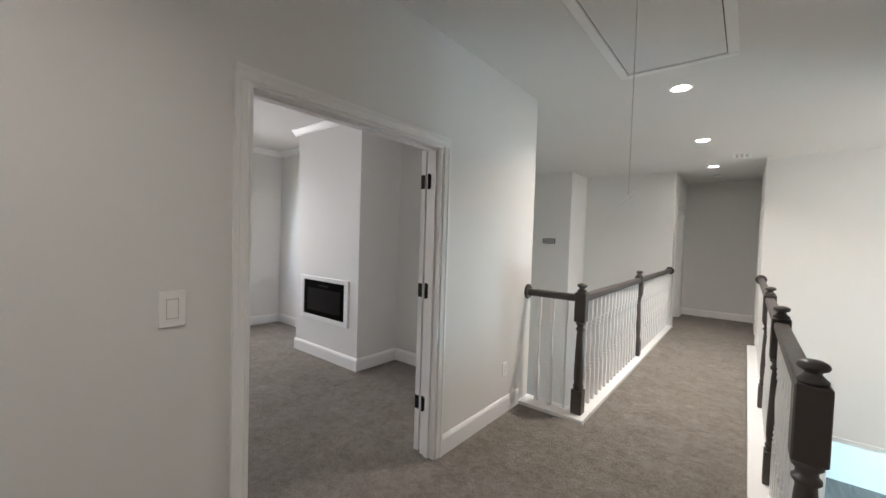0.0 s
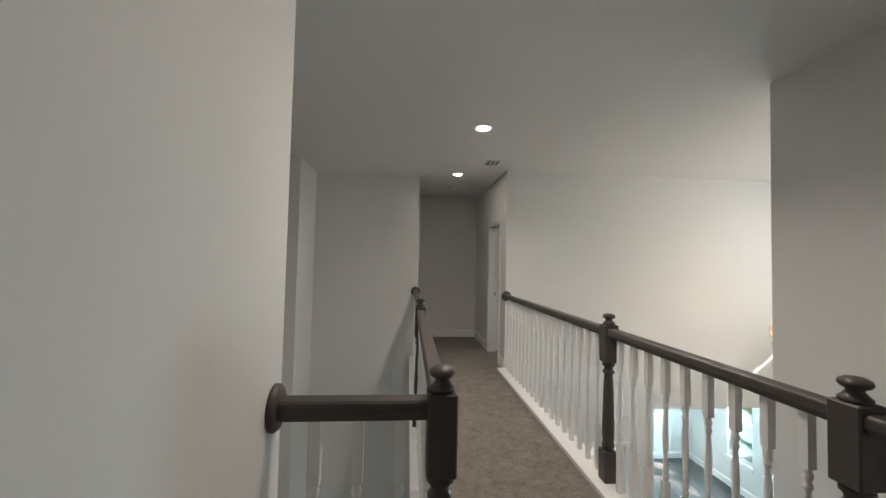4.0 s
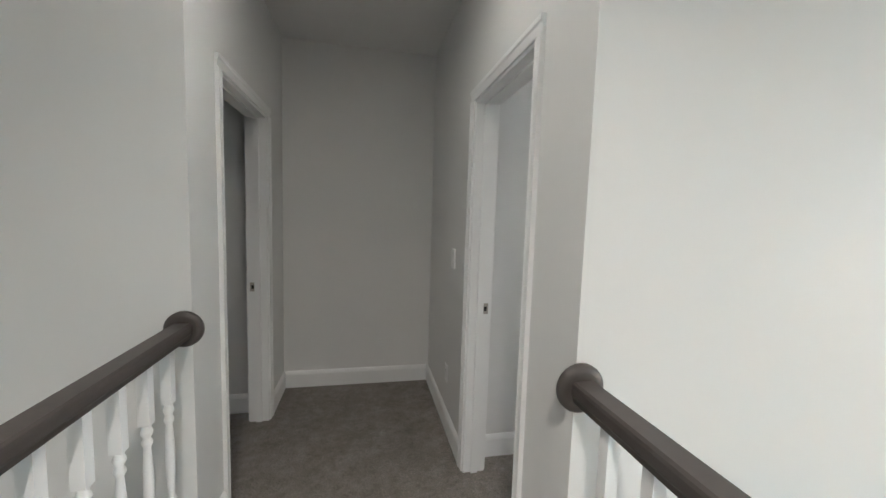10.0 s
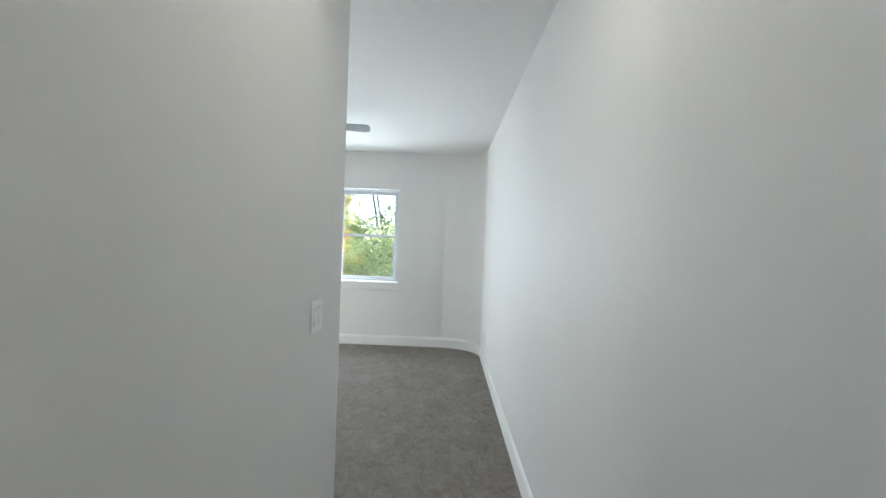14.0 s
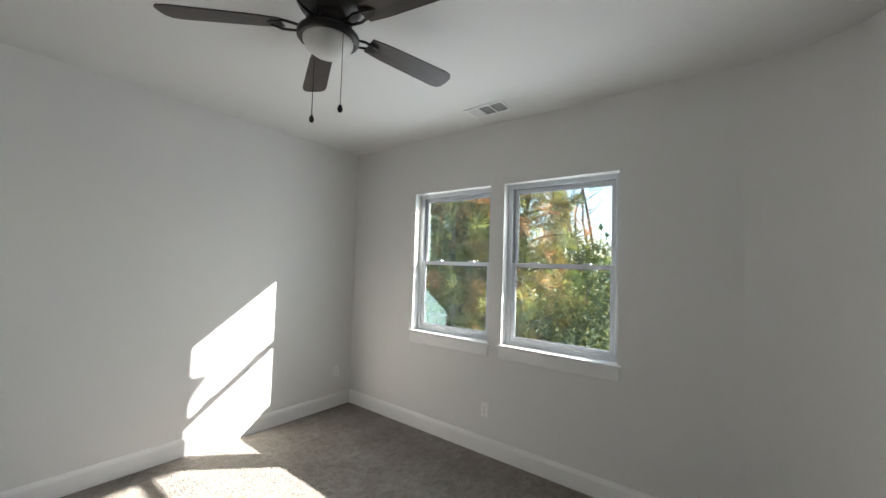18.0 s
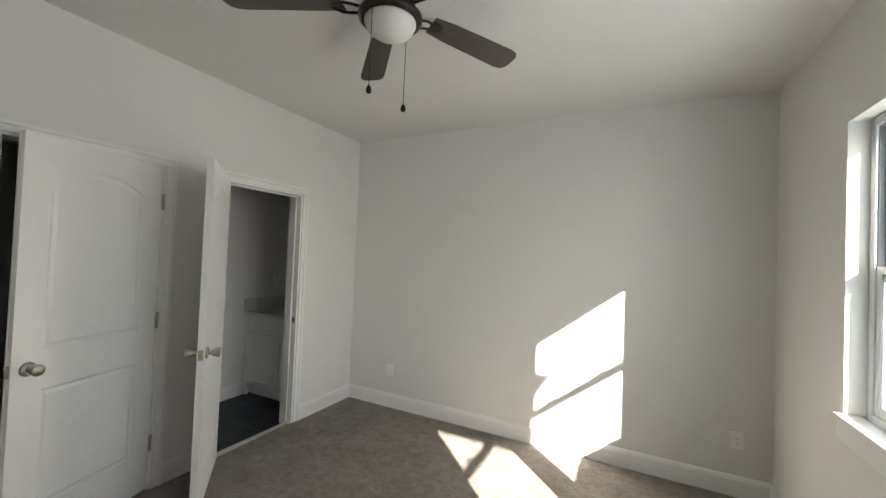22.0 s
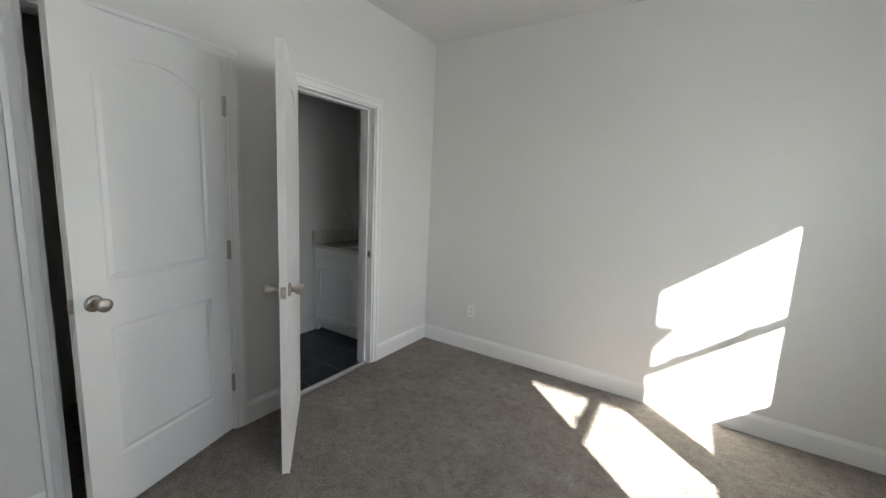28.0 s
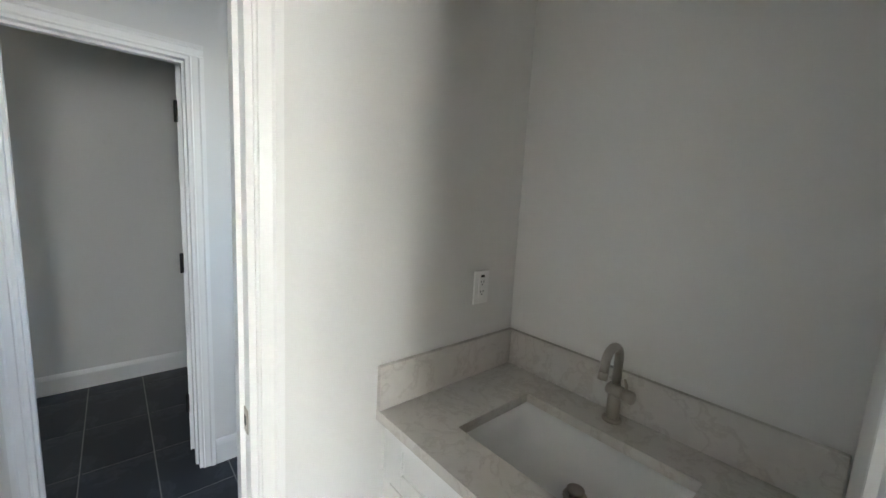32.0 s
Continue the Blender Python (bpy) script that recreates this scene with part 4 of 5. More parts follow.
plate("light_switch", (-1.03, 9.45, 1.167), (0, -1), 0.165, 0.125, ["rocker", "rocker", "rocker"], "white triple rocker switch in the dim room", "switch")


anchor = empty("wall_anchor", (5.053, YB, 0.863), "small grey wall anchor set in the drywall", "anchor")
part("rim", lathe(bmesh.new(), [(0.009, 0.0003), (0.0085, 0.002), (0.005, 0.0025), (0.0042, 0.001), (0.0, 0.001)], 14, Matrix.Rotation(radians(90), 4, "X")), GREYMETAL, anchor)


def ceiling_vent(x0, x1, y0, y1, label, along_x=True, shut=2):
    root = empty("ceiling_vent", ((x0 + x1) / 2, (y0 + y1) / 2, H), label, "vent")
    w, d, f = (x1 - x0) / 2, (y1 - y0) / 2, 0.022
    for q in ((-w, w, -d, -d + f), (-w, w, d - f, d), (-w, -w + f, -d + f, d - f), (w - f, w, -d + f, d - f)):
        part("frame", boxed(*q, -0.008, -0.0003, 0.002), PLASTIC, root)
    # No duct is built: this dark sheet carries its shade as colour.
    part("backing", boxed(-w + f, w - f, -d + f, d - f, -0.0025, -0.0004), GREYMETAL, root, "dark sheet painted as the duct's shade behind the slats")
    length, span = (d, w) if along_x else (w, d)
    k = 3 * max(3, round(2 * (span - f) / 0.060))
    step = 2 * (span - f) / k
    turned = Matrix.Identity(4) if along_x else pose(0, 0, 0, 0, 0, 90)
    for i in range(k):
        o = part("slat", boxed(-0.0011, 0.0011, -length + f, length - f, -0.0065, 0.0065), PLASTIC, root)
        o.matrix_local = turned @ pose(-span + f + (i + 0.5) * step, 0, -0.0075, 0, -48 if i * 3 // k == shut else 40, 0)
    for i in (1, 2):
        o = part("divider", boxed(-0.004, 0.004, -length + f, length - f, -0.0088, -0.0026), PLASTIC, root)
        o.matrix_local = turned @ pose(-span + f + i * 2 * (span - f) / 3, 0, 0)
    return root


ceiling_vent(0.208, 0.412, 7.072, 7.355, "small white ceiling register over the bridge", True, -1)
ceiling_vent(6.068, 6.250, 9.600, 9.930, "white ceiling register above the bedroom windows", False)
ceiling_vent(-5.13, -5.01, 2.455, 2.715, "small ceiling register of the sitting room", False)
ceiling_vent(0.92, 1.06, 8.30, 8.56, "white ceiling register in the bedroom passage", False)

grille = empty("return_grille", (-2.54, JY, 1.455), "small white return grille on the stairwell wall", "vent")
part("frame", boxed(-0.14, 0.14, -0.008, -0.0005, -0.075, 0.075, 0.003), PLASTIC, grille)
# Near-black bars on the frame paint the shade between the louvers.
for i in range(7):
    x = -0.112 + i * 0.0373
    part("louver", boxed(x - 0.010, x + 0.010, -0.012, -0.0075, -0.055, 0.055), DARK, grille, "dark bar painted as the shade between louvers")


def can_light(x, y, power=CAN_POWER):
    root = empty("ceiling_light", (x, y, H), "recessed round ceiling light, switched on", "lamp", "", "recessed ceiling lights")
    part("trim_ring", lathe(bmesh.new(), [(0.085, -0.0004), (0.085, -0.005), (0.078, -0.009), (0.068, -0.0035), (0.064, -0.0005)], 32), PLASTIC, root)
    part("lens", lathe(bmesh.new(), [(0.057, -0.0006), (0.057, -0.0045), (0.0, -0.0055)], 32), CAN_GLOW, root, "glowing warm white lens")
    d = bpy.data.lights.new("ceiling_lamp", "AREA")
    d.shape, d.size, d.energy, d.color, d.spread = "DISK", 0.12, power, CAN_COLOUR, radians(140)
    o = new("ceiling_lamp", d)
    o.matrix_world = pose(x, y, H - 0.012)


# The light at y = 0 is unseen, added to brighten the loft walls.
for y, share in ((0.0, 0.28), (4.064, 0.80), (6.012, 0.90), (7.93, 0.07)):
    can_light(-0.055, y, CAN_POWER * share)
can_light(2.05, 8.22, CAN_POWER * 0.05)


def smoke(x, y):
    root = empty("smoke_detector", (x, y, H), "round white smoke detector on the ceiling", "detector")
    part("base", lathe(bmesh.new(), [(0.070, -0.0004), (0.070, -0.010), (0.057, -0.014)], 32), PLASTIC, root)
    part("cap", lathe(bmesh.new(), [(0.064, -0.012), (0.062, -0.030), (0.052, -0.040), (0.020, -0.043), (0.0, -0.043)], 32), PLASTIC, root)
    part("grille_ring", lathe(bmesh.new(), [(0.0655, -0.016), (0.0655, -0.021)], 32), GREYMETAL, root, "dark slotted ring")


smoke(-0.033, 8.831), smoke(2.848, 8.193)

# attic hatch with its pull cord
hatch = empty("attic_hatch", (0, 0, 0), "white attic hatch panel framed in the ceiling with a pull cord", "hatch")
x0, x1, y0, y1, c = -0.397, 0.326, 2.07, 3.61, 0.058
for q in ((x0, x1, y1 - c, y1), (x0, x1, y0, y0 + c), (x0, x0 + c, y0 + c, y1 - c), (x1 - c, x1, y0 + c, y1 - c)):
    part("casing", boxed(*q, H - 0.016, H - 0.0004, 0.004), TRIM, hatch)
# A near-black sheet paints the shade in the panel's gap.
part("gap", boxed(x0 + c, x1 - c, y0 + c, y1 - c, H - 0.0015, H - 0.0005), DARK, hatch, "dark sheet painted as the shaded gap round the panel")
part("panel", boxed(x0 + c + 0.006, x1 - c - 0.006, y0 + c + 0.006, y1 - c - 0.006, H - 0.008, H - 0.0016, 0.002), CEIL, hatch)
part("pull_cord", tube(bmesh.new(), [(-0.044, 2.458, H - 0.008), (-0.044, 2.458, 2.2), (-0.044, 2.458, 1.700)], 0.0022, 6), CORD, hatch)
part("cord_handle", tube(bmesh.new(), [(-0.012, 2.458, 1.720), (-0.026, 2.458, 1.703), (-0.044, 2.458, 1.691), (-0.064, 2.458, 1.671), (-0.078, 2.458, 1.661)], [0.006, 0.008, 0.009, 0.008, 0.005], 8), PLASTIC, hatch, "white plastic cord handle")

# ---- sitting room fireplace ----
chimney = structure("wall_chimney", boxed(CHX0, CHX1, CHY, SN, 0, H), WALL, "pale drywall chimney breast with a low fireplace", "wall")
fire = empty("fireplace", (-3.386, CHY, 0), "black electric fireplace insert in a white frame", "fireplace")
for q in ((-0.473, -0.400, 0.439, 0.953), (0.400, 0.473, 0.439, 0.953), (-0.400, 0.400, 0.905, 0.953), (-0.400, 0.400, 0.439, 0.490)):
    part("surround", boxed(q[0], q[1], -0.022, -0.0005, q[2], q[3], 0.006, 2), TRIM, fire, "white moulded frame")
part("bezel", boxed(-0.400, 0.400, -0.014, -0.0005, 0.490, 0.905, 0.003), SCREEN, fire, "glossy black bezel")
part("control_slot", boxed(-0.10, 0.10, -0.0165, -0.013, 0.838, 0.862, 0.002), FIREBOX, fire, "narrow dark outlet slot")
part("firebox_window", boxed(-0.325, 0.325, -0.0155, -0.013, 0.548, 0.812), FIREBOX, fire, "dull dark viewing window")

# ---- chandelier in the foyer ----
chand = empty("chandelier", (3.50, 6.09, -0.05), "brushed nickel bar chandelier with clear glass shades, switched on", "chandelier")
part("canopy", lathe(bmesh.new(), [(0.065, H + 0.0495), (0.065, H + 0.032), (0.050, H + 0.022), (0.012, H + 0.018)], 28), NICKEL, chand)
bm = bmesh.new()
z, i = H + 0.02, 0
while z > 1.06:
    ring = [(0.009 * math.cos(a), 0.0, 0.018 * math.sin(a)) for a in [2 * math.pi * k / 8 for k in range(9)]]
    m = pose(0, 0, z, 0, 0, 90 * (i % 2))
    tube(bm, [m @ Vector(p) for p in ring], 0.0022, 5)
    z, i = z - 0.030, i + 1
part("chain", bm, NICKEL, chand, "thin nickel chain")
part("stem", lathe(bmesh.new(), [(0.006, 1.08), (0.012, 1.05), (0.008, 1.03), (0.008, 0.72), (0.022, 0.71), (0.022, 0.66), (0.010, 0.645), (0.006, 0.62)], 14), NICKEL, chand)
for i in range(5):
    a = radians(211 + 72 * i)
    d = Vector((math.cos(a), math.sin(a), 0))
    arm = part("arm", tube(bmesh.new(), [d * -0.06 + Vector((0, 0, 0.685)), d * 0.315 + Vector((0, 0, 0.685))], 0.0065, 8), NICKEL, chand)
    m = Matrix.Translation(d * 0.265)
    part("cup", lathe(bmesh.new(), [(0.005, 0.628), (0.009, 0.632), (0.009, 0.660), (0.012, 0.664), (0.012, 0.700), (0.028, 0.712), (0.030, 0.722)], 14, m), NICKEL, arm)
    sh = part("shade", lathe(bmesh.new(), [(0.030, 0.722), (0.052, 0.730), (0.057, 0.765), (0.071, 0.815), (0.069, 0.868), (0.067, 0.868), (0.069, 0.815), (0.064, 0.767), (0.050, 0.733), (0.030, 0.725)], 22, m),
              SHADE_GLASS, arm, "clear amber-tinted glass shade")
    sh.visible_shadow = False
    part("bulb", lathe(bmesh.new(), [(0.010, 0.722), (0.014, 0.74), (0.024, 0.765), (0.027, 0.785), (0.020, 0.806), (0.0, 0.815)], 14, m), BULB_GLOW, arm, "glowing warm bulb")

glow_data = bpy.data.lights.new("chandelier_lamp", "POINT")
glow_data.energy, glow_data.color, glow_data.shadow_soft_size = CHANDELIER, (1.0, 0.86, 0.68), 0.25
new("chandelier_lamp", glow_data).location = (3.50, 6.09, 0.82)

# ---- bedroom ceiling fan ----
fan = empty("ceiling_fan", (4.662, 9.670, H), "dark bronze flush ceiling fan with five wooden blades", "fan")
part("housing", lathe(bmesh.new(), [(0.132, -0.0004), (0.141, -0.010), (0.141, -0.085), (0.118, -0.118), (0.080, -0.138), (0.078, -0.150)], 36), BRONZE, fan)
part("motor_band", lathe(bmesh.new(), [(0.090, -0.150), (0.098, -0.156), (0.098, -0.190), (0.075, -0.205), (0.060, -0.215)], 36), BRONZE, fan)
part("light_ring", lathe(bmesh.new(), [(0.060, -0.200), (0.112, -0.208), (0.132, -0.221), (0.132, -0.237), (0.116, -0.249), (0.106, -0.245)], 36), BRONZE, fan)
part("bowl", lathe(bmesh.new(), [(0.108, -0.242), (0.107, -0.254), (0.094, -0.280), (0.064, -0.301), (0.026, -0.311), (0.0, -0.313)], 36), BOWL, fan, "frosted white glass bowl, unlit")
for i in range(5):
    ang = 62.0 + 72 * i
    m = pose(0, 0, -0.178, 0, 0, ang)
    bm = bmesh.new()
    outline = [(0.20, -0.045), (0.30, -0.056), (0.635, -0.068), (0.675, -0.062), (0.695, -0.040), (0.699, 0.0), (0.695, 0.040), (0.675, 0.062), (0.635, 0.068), (0.30, 0.056), (0.20, 0.045)]
    tilt = Matrix.Rotation(radians(-12), 4, "X")
    prism(bm, outline, lambda u, v, w: tilt @ Vector((u, v, w - 0.003)), 0.006)
    blade = part("blade", bm, BLADE, fan, "dark wood-grain blade")
    blade.matrix_local = m
    arm = bmesh.new()
    for s in (-1, 1):
        tube(arm, [(0.085, s * 0.010, -0.004), (0.125, s * 0.020, -0.016), (0.165, s * 0.030, -0.012), (0.205, s * 0.026, -0.008 + s * 0.005), (0.250, s * 0.008, -0.007)], [0.007, 0.006, 0.006, 0.006, 0.004], 8)
    prism(arm, [(0.195, -0.032), (0.245, -0.022), (0.262, 0.0), (0.245, 0.022), (0.195, 0.032)], lambda u, v, w: tilt @ Vector((u, v, w - 0.0075)), 0.004)
    part("blade_iron", arm, BRONZE, blade, "bronze blade bracket")
for x, y, low in ((0.006, 0.113, 0.547), (-0.006, -0.113, 0.556)):
    chain = part("pull_chain", tube(bmesh.new(), [(x, y, -0.236), (x, y, -0.4), (x, y, -low)], 0.0016, 6), BRONZE, fan)
    part("chain_ball", lathe(bmesh.new(), [(0.0, -low - 0.034), (0.008, -low - 0.031), (0.0115, -low - 0.020), (0.009, -low - 0.008), (0.004, -low)], 12, Matrix.Translation((x, y, 0))), BLACK, chain, "dark chain pull")

# ---- vanity ----
van = empty("vanity_cabinet", (0, 0, 0), "white shaker vanity cabinet with a false drawer and doors", "cabinet")
vx0, vx1 = XV + 0.001, XD - WT - 0.002
part("body", boxed(vx0, vx1, VF + 0.045, YV - 0.002, 0.09, 0.690), TRIM, van)
part("top_rail", boxed(vx0, vx1, VF + 0.045, VF + 0.065, 0.691, VT - 0.0005), TRIM, van)
part("back_rail", boxed(vx0, vx1, YV - 0.020, YV - 0.002, 0.691, VT - 0.0005), TRIM, van)
part("toe_kick", boxed(vx0, vx1, VF + 0.075, VF + 0.095, -0.03, 0.09), TRIM, van, "recessed white toe kick")
part("end_stile", boxed(vx0, vx0 + 0.035, VF + 0.004, VF + 0.044, -0.03, VT - 0.0005), TRIM, van)


def shaker(name, x0, x1, z0, z1, label):
    f = 0.055
    o = part(name, boxed(x0 + f, x1 - f, VF + 0.008, VF + 0.0195, z0 + f, z1 - f), TRIM, van, label)
    for q in ((x0, x0 + f, z0, z1), (x1 - f, x1, z0, z1), (x0 + f, x1 - f, z0, z0 + f), (x0 + f, x1 - f, z1 - f, z1)):
        part("frame_rail", boxed(q[0], q[1], VF, VF + 0.0195, q[2], q[3], 0.0015), TRIM, o)


gap = 0.004
shaker("false_drawer", vx0 + 0.037, vx1 - 0.003, 0.645, VT - 0.006, "")
mid = (vx0 + 0.037 + vx1) / 2
shaker("cabinet_door", vx0 + 0.037, mid - gap / 2, 0.095, 0.641, "")
shaker("cabinet_door", mid + gap / 2, vx1 - 0.003, 0.095, 0.641, "")

top = empty("countertop", (0, 0, 0), "cream quartz counter with grey veins and a cut-out for the sink", "countertop")
sx0, sx1, sy0, sy1 = 2.062, 2.545, 11.228, 11.534
bm = bmesh.new()
for q in ((vx0, vx1, VF - 0.028, sy0), (vx0, vx1, sy1, YV - 0.002), (vx0, sx0, sy0, sy1), (sx1, vx1, sy0, sy1)):
    box(bm, *q, VT, TZ)
part("slab", bm, QUARTZ, top)
part("backsplash", boxed(vx0 + 0.020, vx1, YV - 0.021, YV - 0.0015, TZ + 0.0003, 0.997, 0.002), QUARTZ, top)
part("side_splash", boxed(vx0, vx0 + 0.019, VF - 0.028, YV - 0.0015, TZ + 0.0003, 0.997, 0.002), QUARTZ, top)

sink = empty("sink", (0, 0, 0), "white rectangular undermount ceramic sink", "sink")
bm = bmesh.new()
rings = []
for inset, z, rad in ((-0.012, VT - 0.0005, 0.03), (0.004, VT - 0.001, 0.03), (0.012, 0.80, 0.035), (0.022, 0.755, 0.045), (0.045, 0.732, 0.06), (0.10, 0.723, 0.06), (0.145, 0.720, 0.012)):
    pts = []
    ax0, ax1, ay0, ay1 = sx0 + inset, sx1 - inset, sy0 + inset, sy1 - inset
    rad = min(rad, (ay1 - ay0) / 2 - 0.001)
    for cx, cy, a0 in ((ax1 - rad, ay1 - rad, 0), (ax0 + rad, ay1 - rad, 90), (ax0 + rad, ay0 + rad, 180), (ax1 - rad, ay0 + rad, 270)):
        pts += [bm.verts.new((cx + rad * math.cos(radians(a0 + k * 18)), cy + rad * math.sin(radians(a0 + k * 18)), z)) for k in range(6)]
    rings.append(pts)
for a, b in zip(rings, rings[1:]):
    for i in range(len(a)):
        f = bm.faces.new((a[i], a[(i + 1) % len(a)], b[(i + 1) % len(a)], b[i]))
        f.smooth = True
bm.faces.new(rings[-1])
bmesh.ops.recalc_face_normals(bm, faces=bm.faces)
part("basin", bm, CERAMIC, sink)
drain_at = Matrix.Translation((2.308, 11.425, 0.020))
drain = part("drain", lathe(bmesh.new(), [(0.031, 0.7005), (0.031, 0.706), (0.022, 0.707), (0.020, 0.704)], 24, drain_at), NICKEL, sink, "brushed nickel drain ring")
part("stopper", lathe(bmesh.new(), [(0.016, 0.7045), (0.016, 0.719), (0.0225, 0.720), (0.0225, 0.725), (0.018, 0.727), (0.0, 0.7275)], 20, drain_at), NICKEL, drain)

tap = empty("faucet", (2.299, 11.614, TZ), "brushed nickel single-lever faucet with a hooked spout", "faucet")
part("flange", lathe(bmesh.new(), [(0.027, 0.0005), (0.027, 0.005), (0.025, 0.008), (0.019, 0.009)], 28), NICKEL, tap)
part("body", lathe(bmesh.new(), [(0.0185, 0.008), (0.0180, 0.012), (0.0180, 0.078), (0.0165, 0.084), (0.0150, 0.100), (0.0135, 0.112)], 24), NICKEL, tap)
R_ARC = 0.043
arc = [(0, 0, 0.105), (0, 0, 0.186)] + [(0, -R_ARC + R_ARC * math.cos(radians(a)), 0.186 + R_ARC * math.sin(radians(a))) for a in range(15, 181, 15)] + [(0, -0.089, 0.168)]
spout = part("spout", tube(bmesh.new(), arc, 0.0122, 14), NICKEL, tap)
part("aerator", tube(bmesh.new(), [(0, -0.0885, 0.170), (0, -0.0925, 0.150)], 0.0132, 16), NICKEL, spout)
m = Matrix.Translation((-0.022, 0.004, 0.090)) @ Matrix.Rotation(radians(-10), 4, "Z") @ Matrix.Rotation(radians(90), 4, "Y")
part("cross_body", lathe(bmesh.new(), [(0.0, 0.0), (0.016, 0.0005), (0.0185, 0.003), (0.0185, 0.046), (0.0165, 0.048)], 24, m), NICKEL, tap)
lev = part("lever_hub", lathe(bmesh.new(), [(0.0165, 0.0475), (0.0185, 0.049), (0.0185, 0.073), (0.016, 0.076), (0.0, 0.0765)], 24, m), NICKEL, tap)
part("lever", tube(bmesh.new(), [(0.030, -0.003, 0.104), (0.028, 0.000, 0.118), (0.020, 0.006, 0.130)], [0.0048, 0.0044, 0.0036], 8), NICKEL, lev)

# ---- outdoors ----
SOFFIT = plain("porch_soffit", (0.55, 0.42, 0.34), 0.7, vary=0.05)
porch = empty("porch_roof", (0, 0, 0), "porch roof with a tan soffit over the entrance and added sun blockers", "roof", "structure")
# Reach of soffit and fascia is set to let one thin sun streak pass.
part("soffit", boxed(XF + 0.17, 7.96, 0.6, 7.48, 2.868, 2.90), SOFFIT, porch)
part("fascia", boxed(7.96, 7.99, 3.245, 7.48, 2.868, 3.05), TRIM, porch)
# Unseen slab, added to end the foyer's sun streak.
part("eave", boxed(7.961, 8.40, 0.6, 3.24, 2.80, 3.05), TRIM, porch, "added unseen slab that cuts the sun streak short")
# Unseen slab, added to block part of the bedroom windows' sun.
part("gable_end", boxed(XF + 0.17, 8.86, 7.49, 7.61, 3.10, 5.0), TRIM, porch)
# Unseen wedge, added to shade a notch into the wall's sun patch.
part("eave_return", prism(bmesh.new(), [(8.861, 3.51), (9.00, 3.715), (8.861, 3.715)], lambda u, v, w: Vector((u, 7.60 + w, v)), 0.10), TRIM, porch)
part("roof", boxed(XF + 0.17, 8.01, 0.58, 7.485, 2.901, 3.10), BARK, porch)
structure("ground", boxed(-400, 400, -400, 400, -3.9, -3.42), LITTER, "shaded ground of grass and leaf litter", "ground")
# skylight standing in each window's opening
for y in (9.318, 10.307):
    sky_panel((XW + 0.16, y, 1.57), (XW - 1, y, 1.70), 0.84, 1.30, BEDROOM_DAY, spread=165)
sky_panel((XF + 0.2, 6.185, 1.68), (XF - 0.8, 5.95, 1.75), 0.98, 1.58, FOYER_DAY, (1.0, 0.98, 0.94))
sky_panel((WX - 0.19, 2.555, 1.57), (-3.8, 2.35, 0.72), 0.88, 1.30, SITTING_DAY, (1.0, 0.92, 0.86), 145)
# Panel of the added, unseen twin window.
sky_panel((WX - 0.19, -0.35, 1.57), (-3.8, 0.6, 0.87), 0.88, 1.30, SITTING_DAY * 1.3, (1.0, 0.92, 0.86), 150)
for y in (8.78, 9.62):
    sky_panel((6.18, y, -1.65), (5.18, y, -1.3), 0.56, 1.56, DEN_DAY, (0.66, 0.94, 1.0))
sky_panel((1.1, 12.38, 1.65), (1.1, 11.3, 1.4), 0.68, 0.98, BATH_DAY, (0.62, 0.76, 1.0))


def raw(name, verts, faces, mat, parent=None, label=""):
    me = bpy.data.meshes.new(name)
    me.from_pydata(verts, [], faces)
    me.materials.append(mat)
    o = new(name, me)
    o.parent = parent
    return tagged(o, label)


def trunk_mesh(rng, h, r, lean=0.15):
    n = 9
    pts = [(lean * h * 0.1 * math.sin(i * 0.9 + rng.random()), lean * h * 0.1 * math.cos(i * 1.1), h * i / (n - 1)) for i in range(n)]
    return tube(bmesh.new(), pts, [r * (1 - 0.85 * i / (n - 1)) + 0.01 for i in range(n)], 9), pts


def tufts(seed, centres, ways, length, needles):
    """Star-shaped needle tufts: each needle is a thin wedge from the tuft's centre."""
    rs = np.random.RandomState(seed)
    c, w = np.array(centres), np.array(ways)
    n = len(c)
    d = rs.normal(size=(n, needles, 3))
    d = d / np.linalg.norm(d, axis=2, keepdims=True) + 0.75 * w[:, None, :]
    d = d / np.linalg.norm(d, axis=2, keepdims=True)
    side = np.cross(d, rs.normal(size=(n, 1, 3)))
    side = side / (np.linalg.norm(side, axis=2, keepdims=True) + 1e-6) * 0.0056
    tip = c[:, None, :] + d * (length * rs.uniform(0.65, 1.25, (n, 1, 1)) * rs.uniform(0.7, 1.1, (n, needles, 1)))
    block = np.concatenate([c[:, None, :], np.stack([tip - side, tip + side], 2).reshape(n, 2 * needles, 3)], 1)
    k = 2 * needles + 1
    base = (np.arange(n) * k)[:, None]
    a = base + 1 + 2 * np.arange(needles)[None, :]
    faces = np.stack([np.broadcast_to(base, a.shape), a, a + 1], 2).reshape(-1, 3)
    return block.reshape(-1, 3).tolist(), faces.tolist()


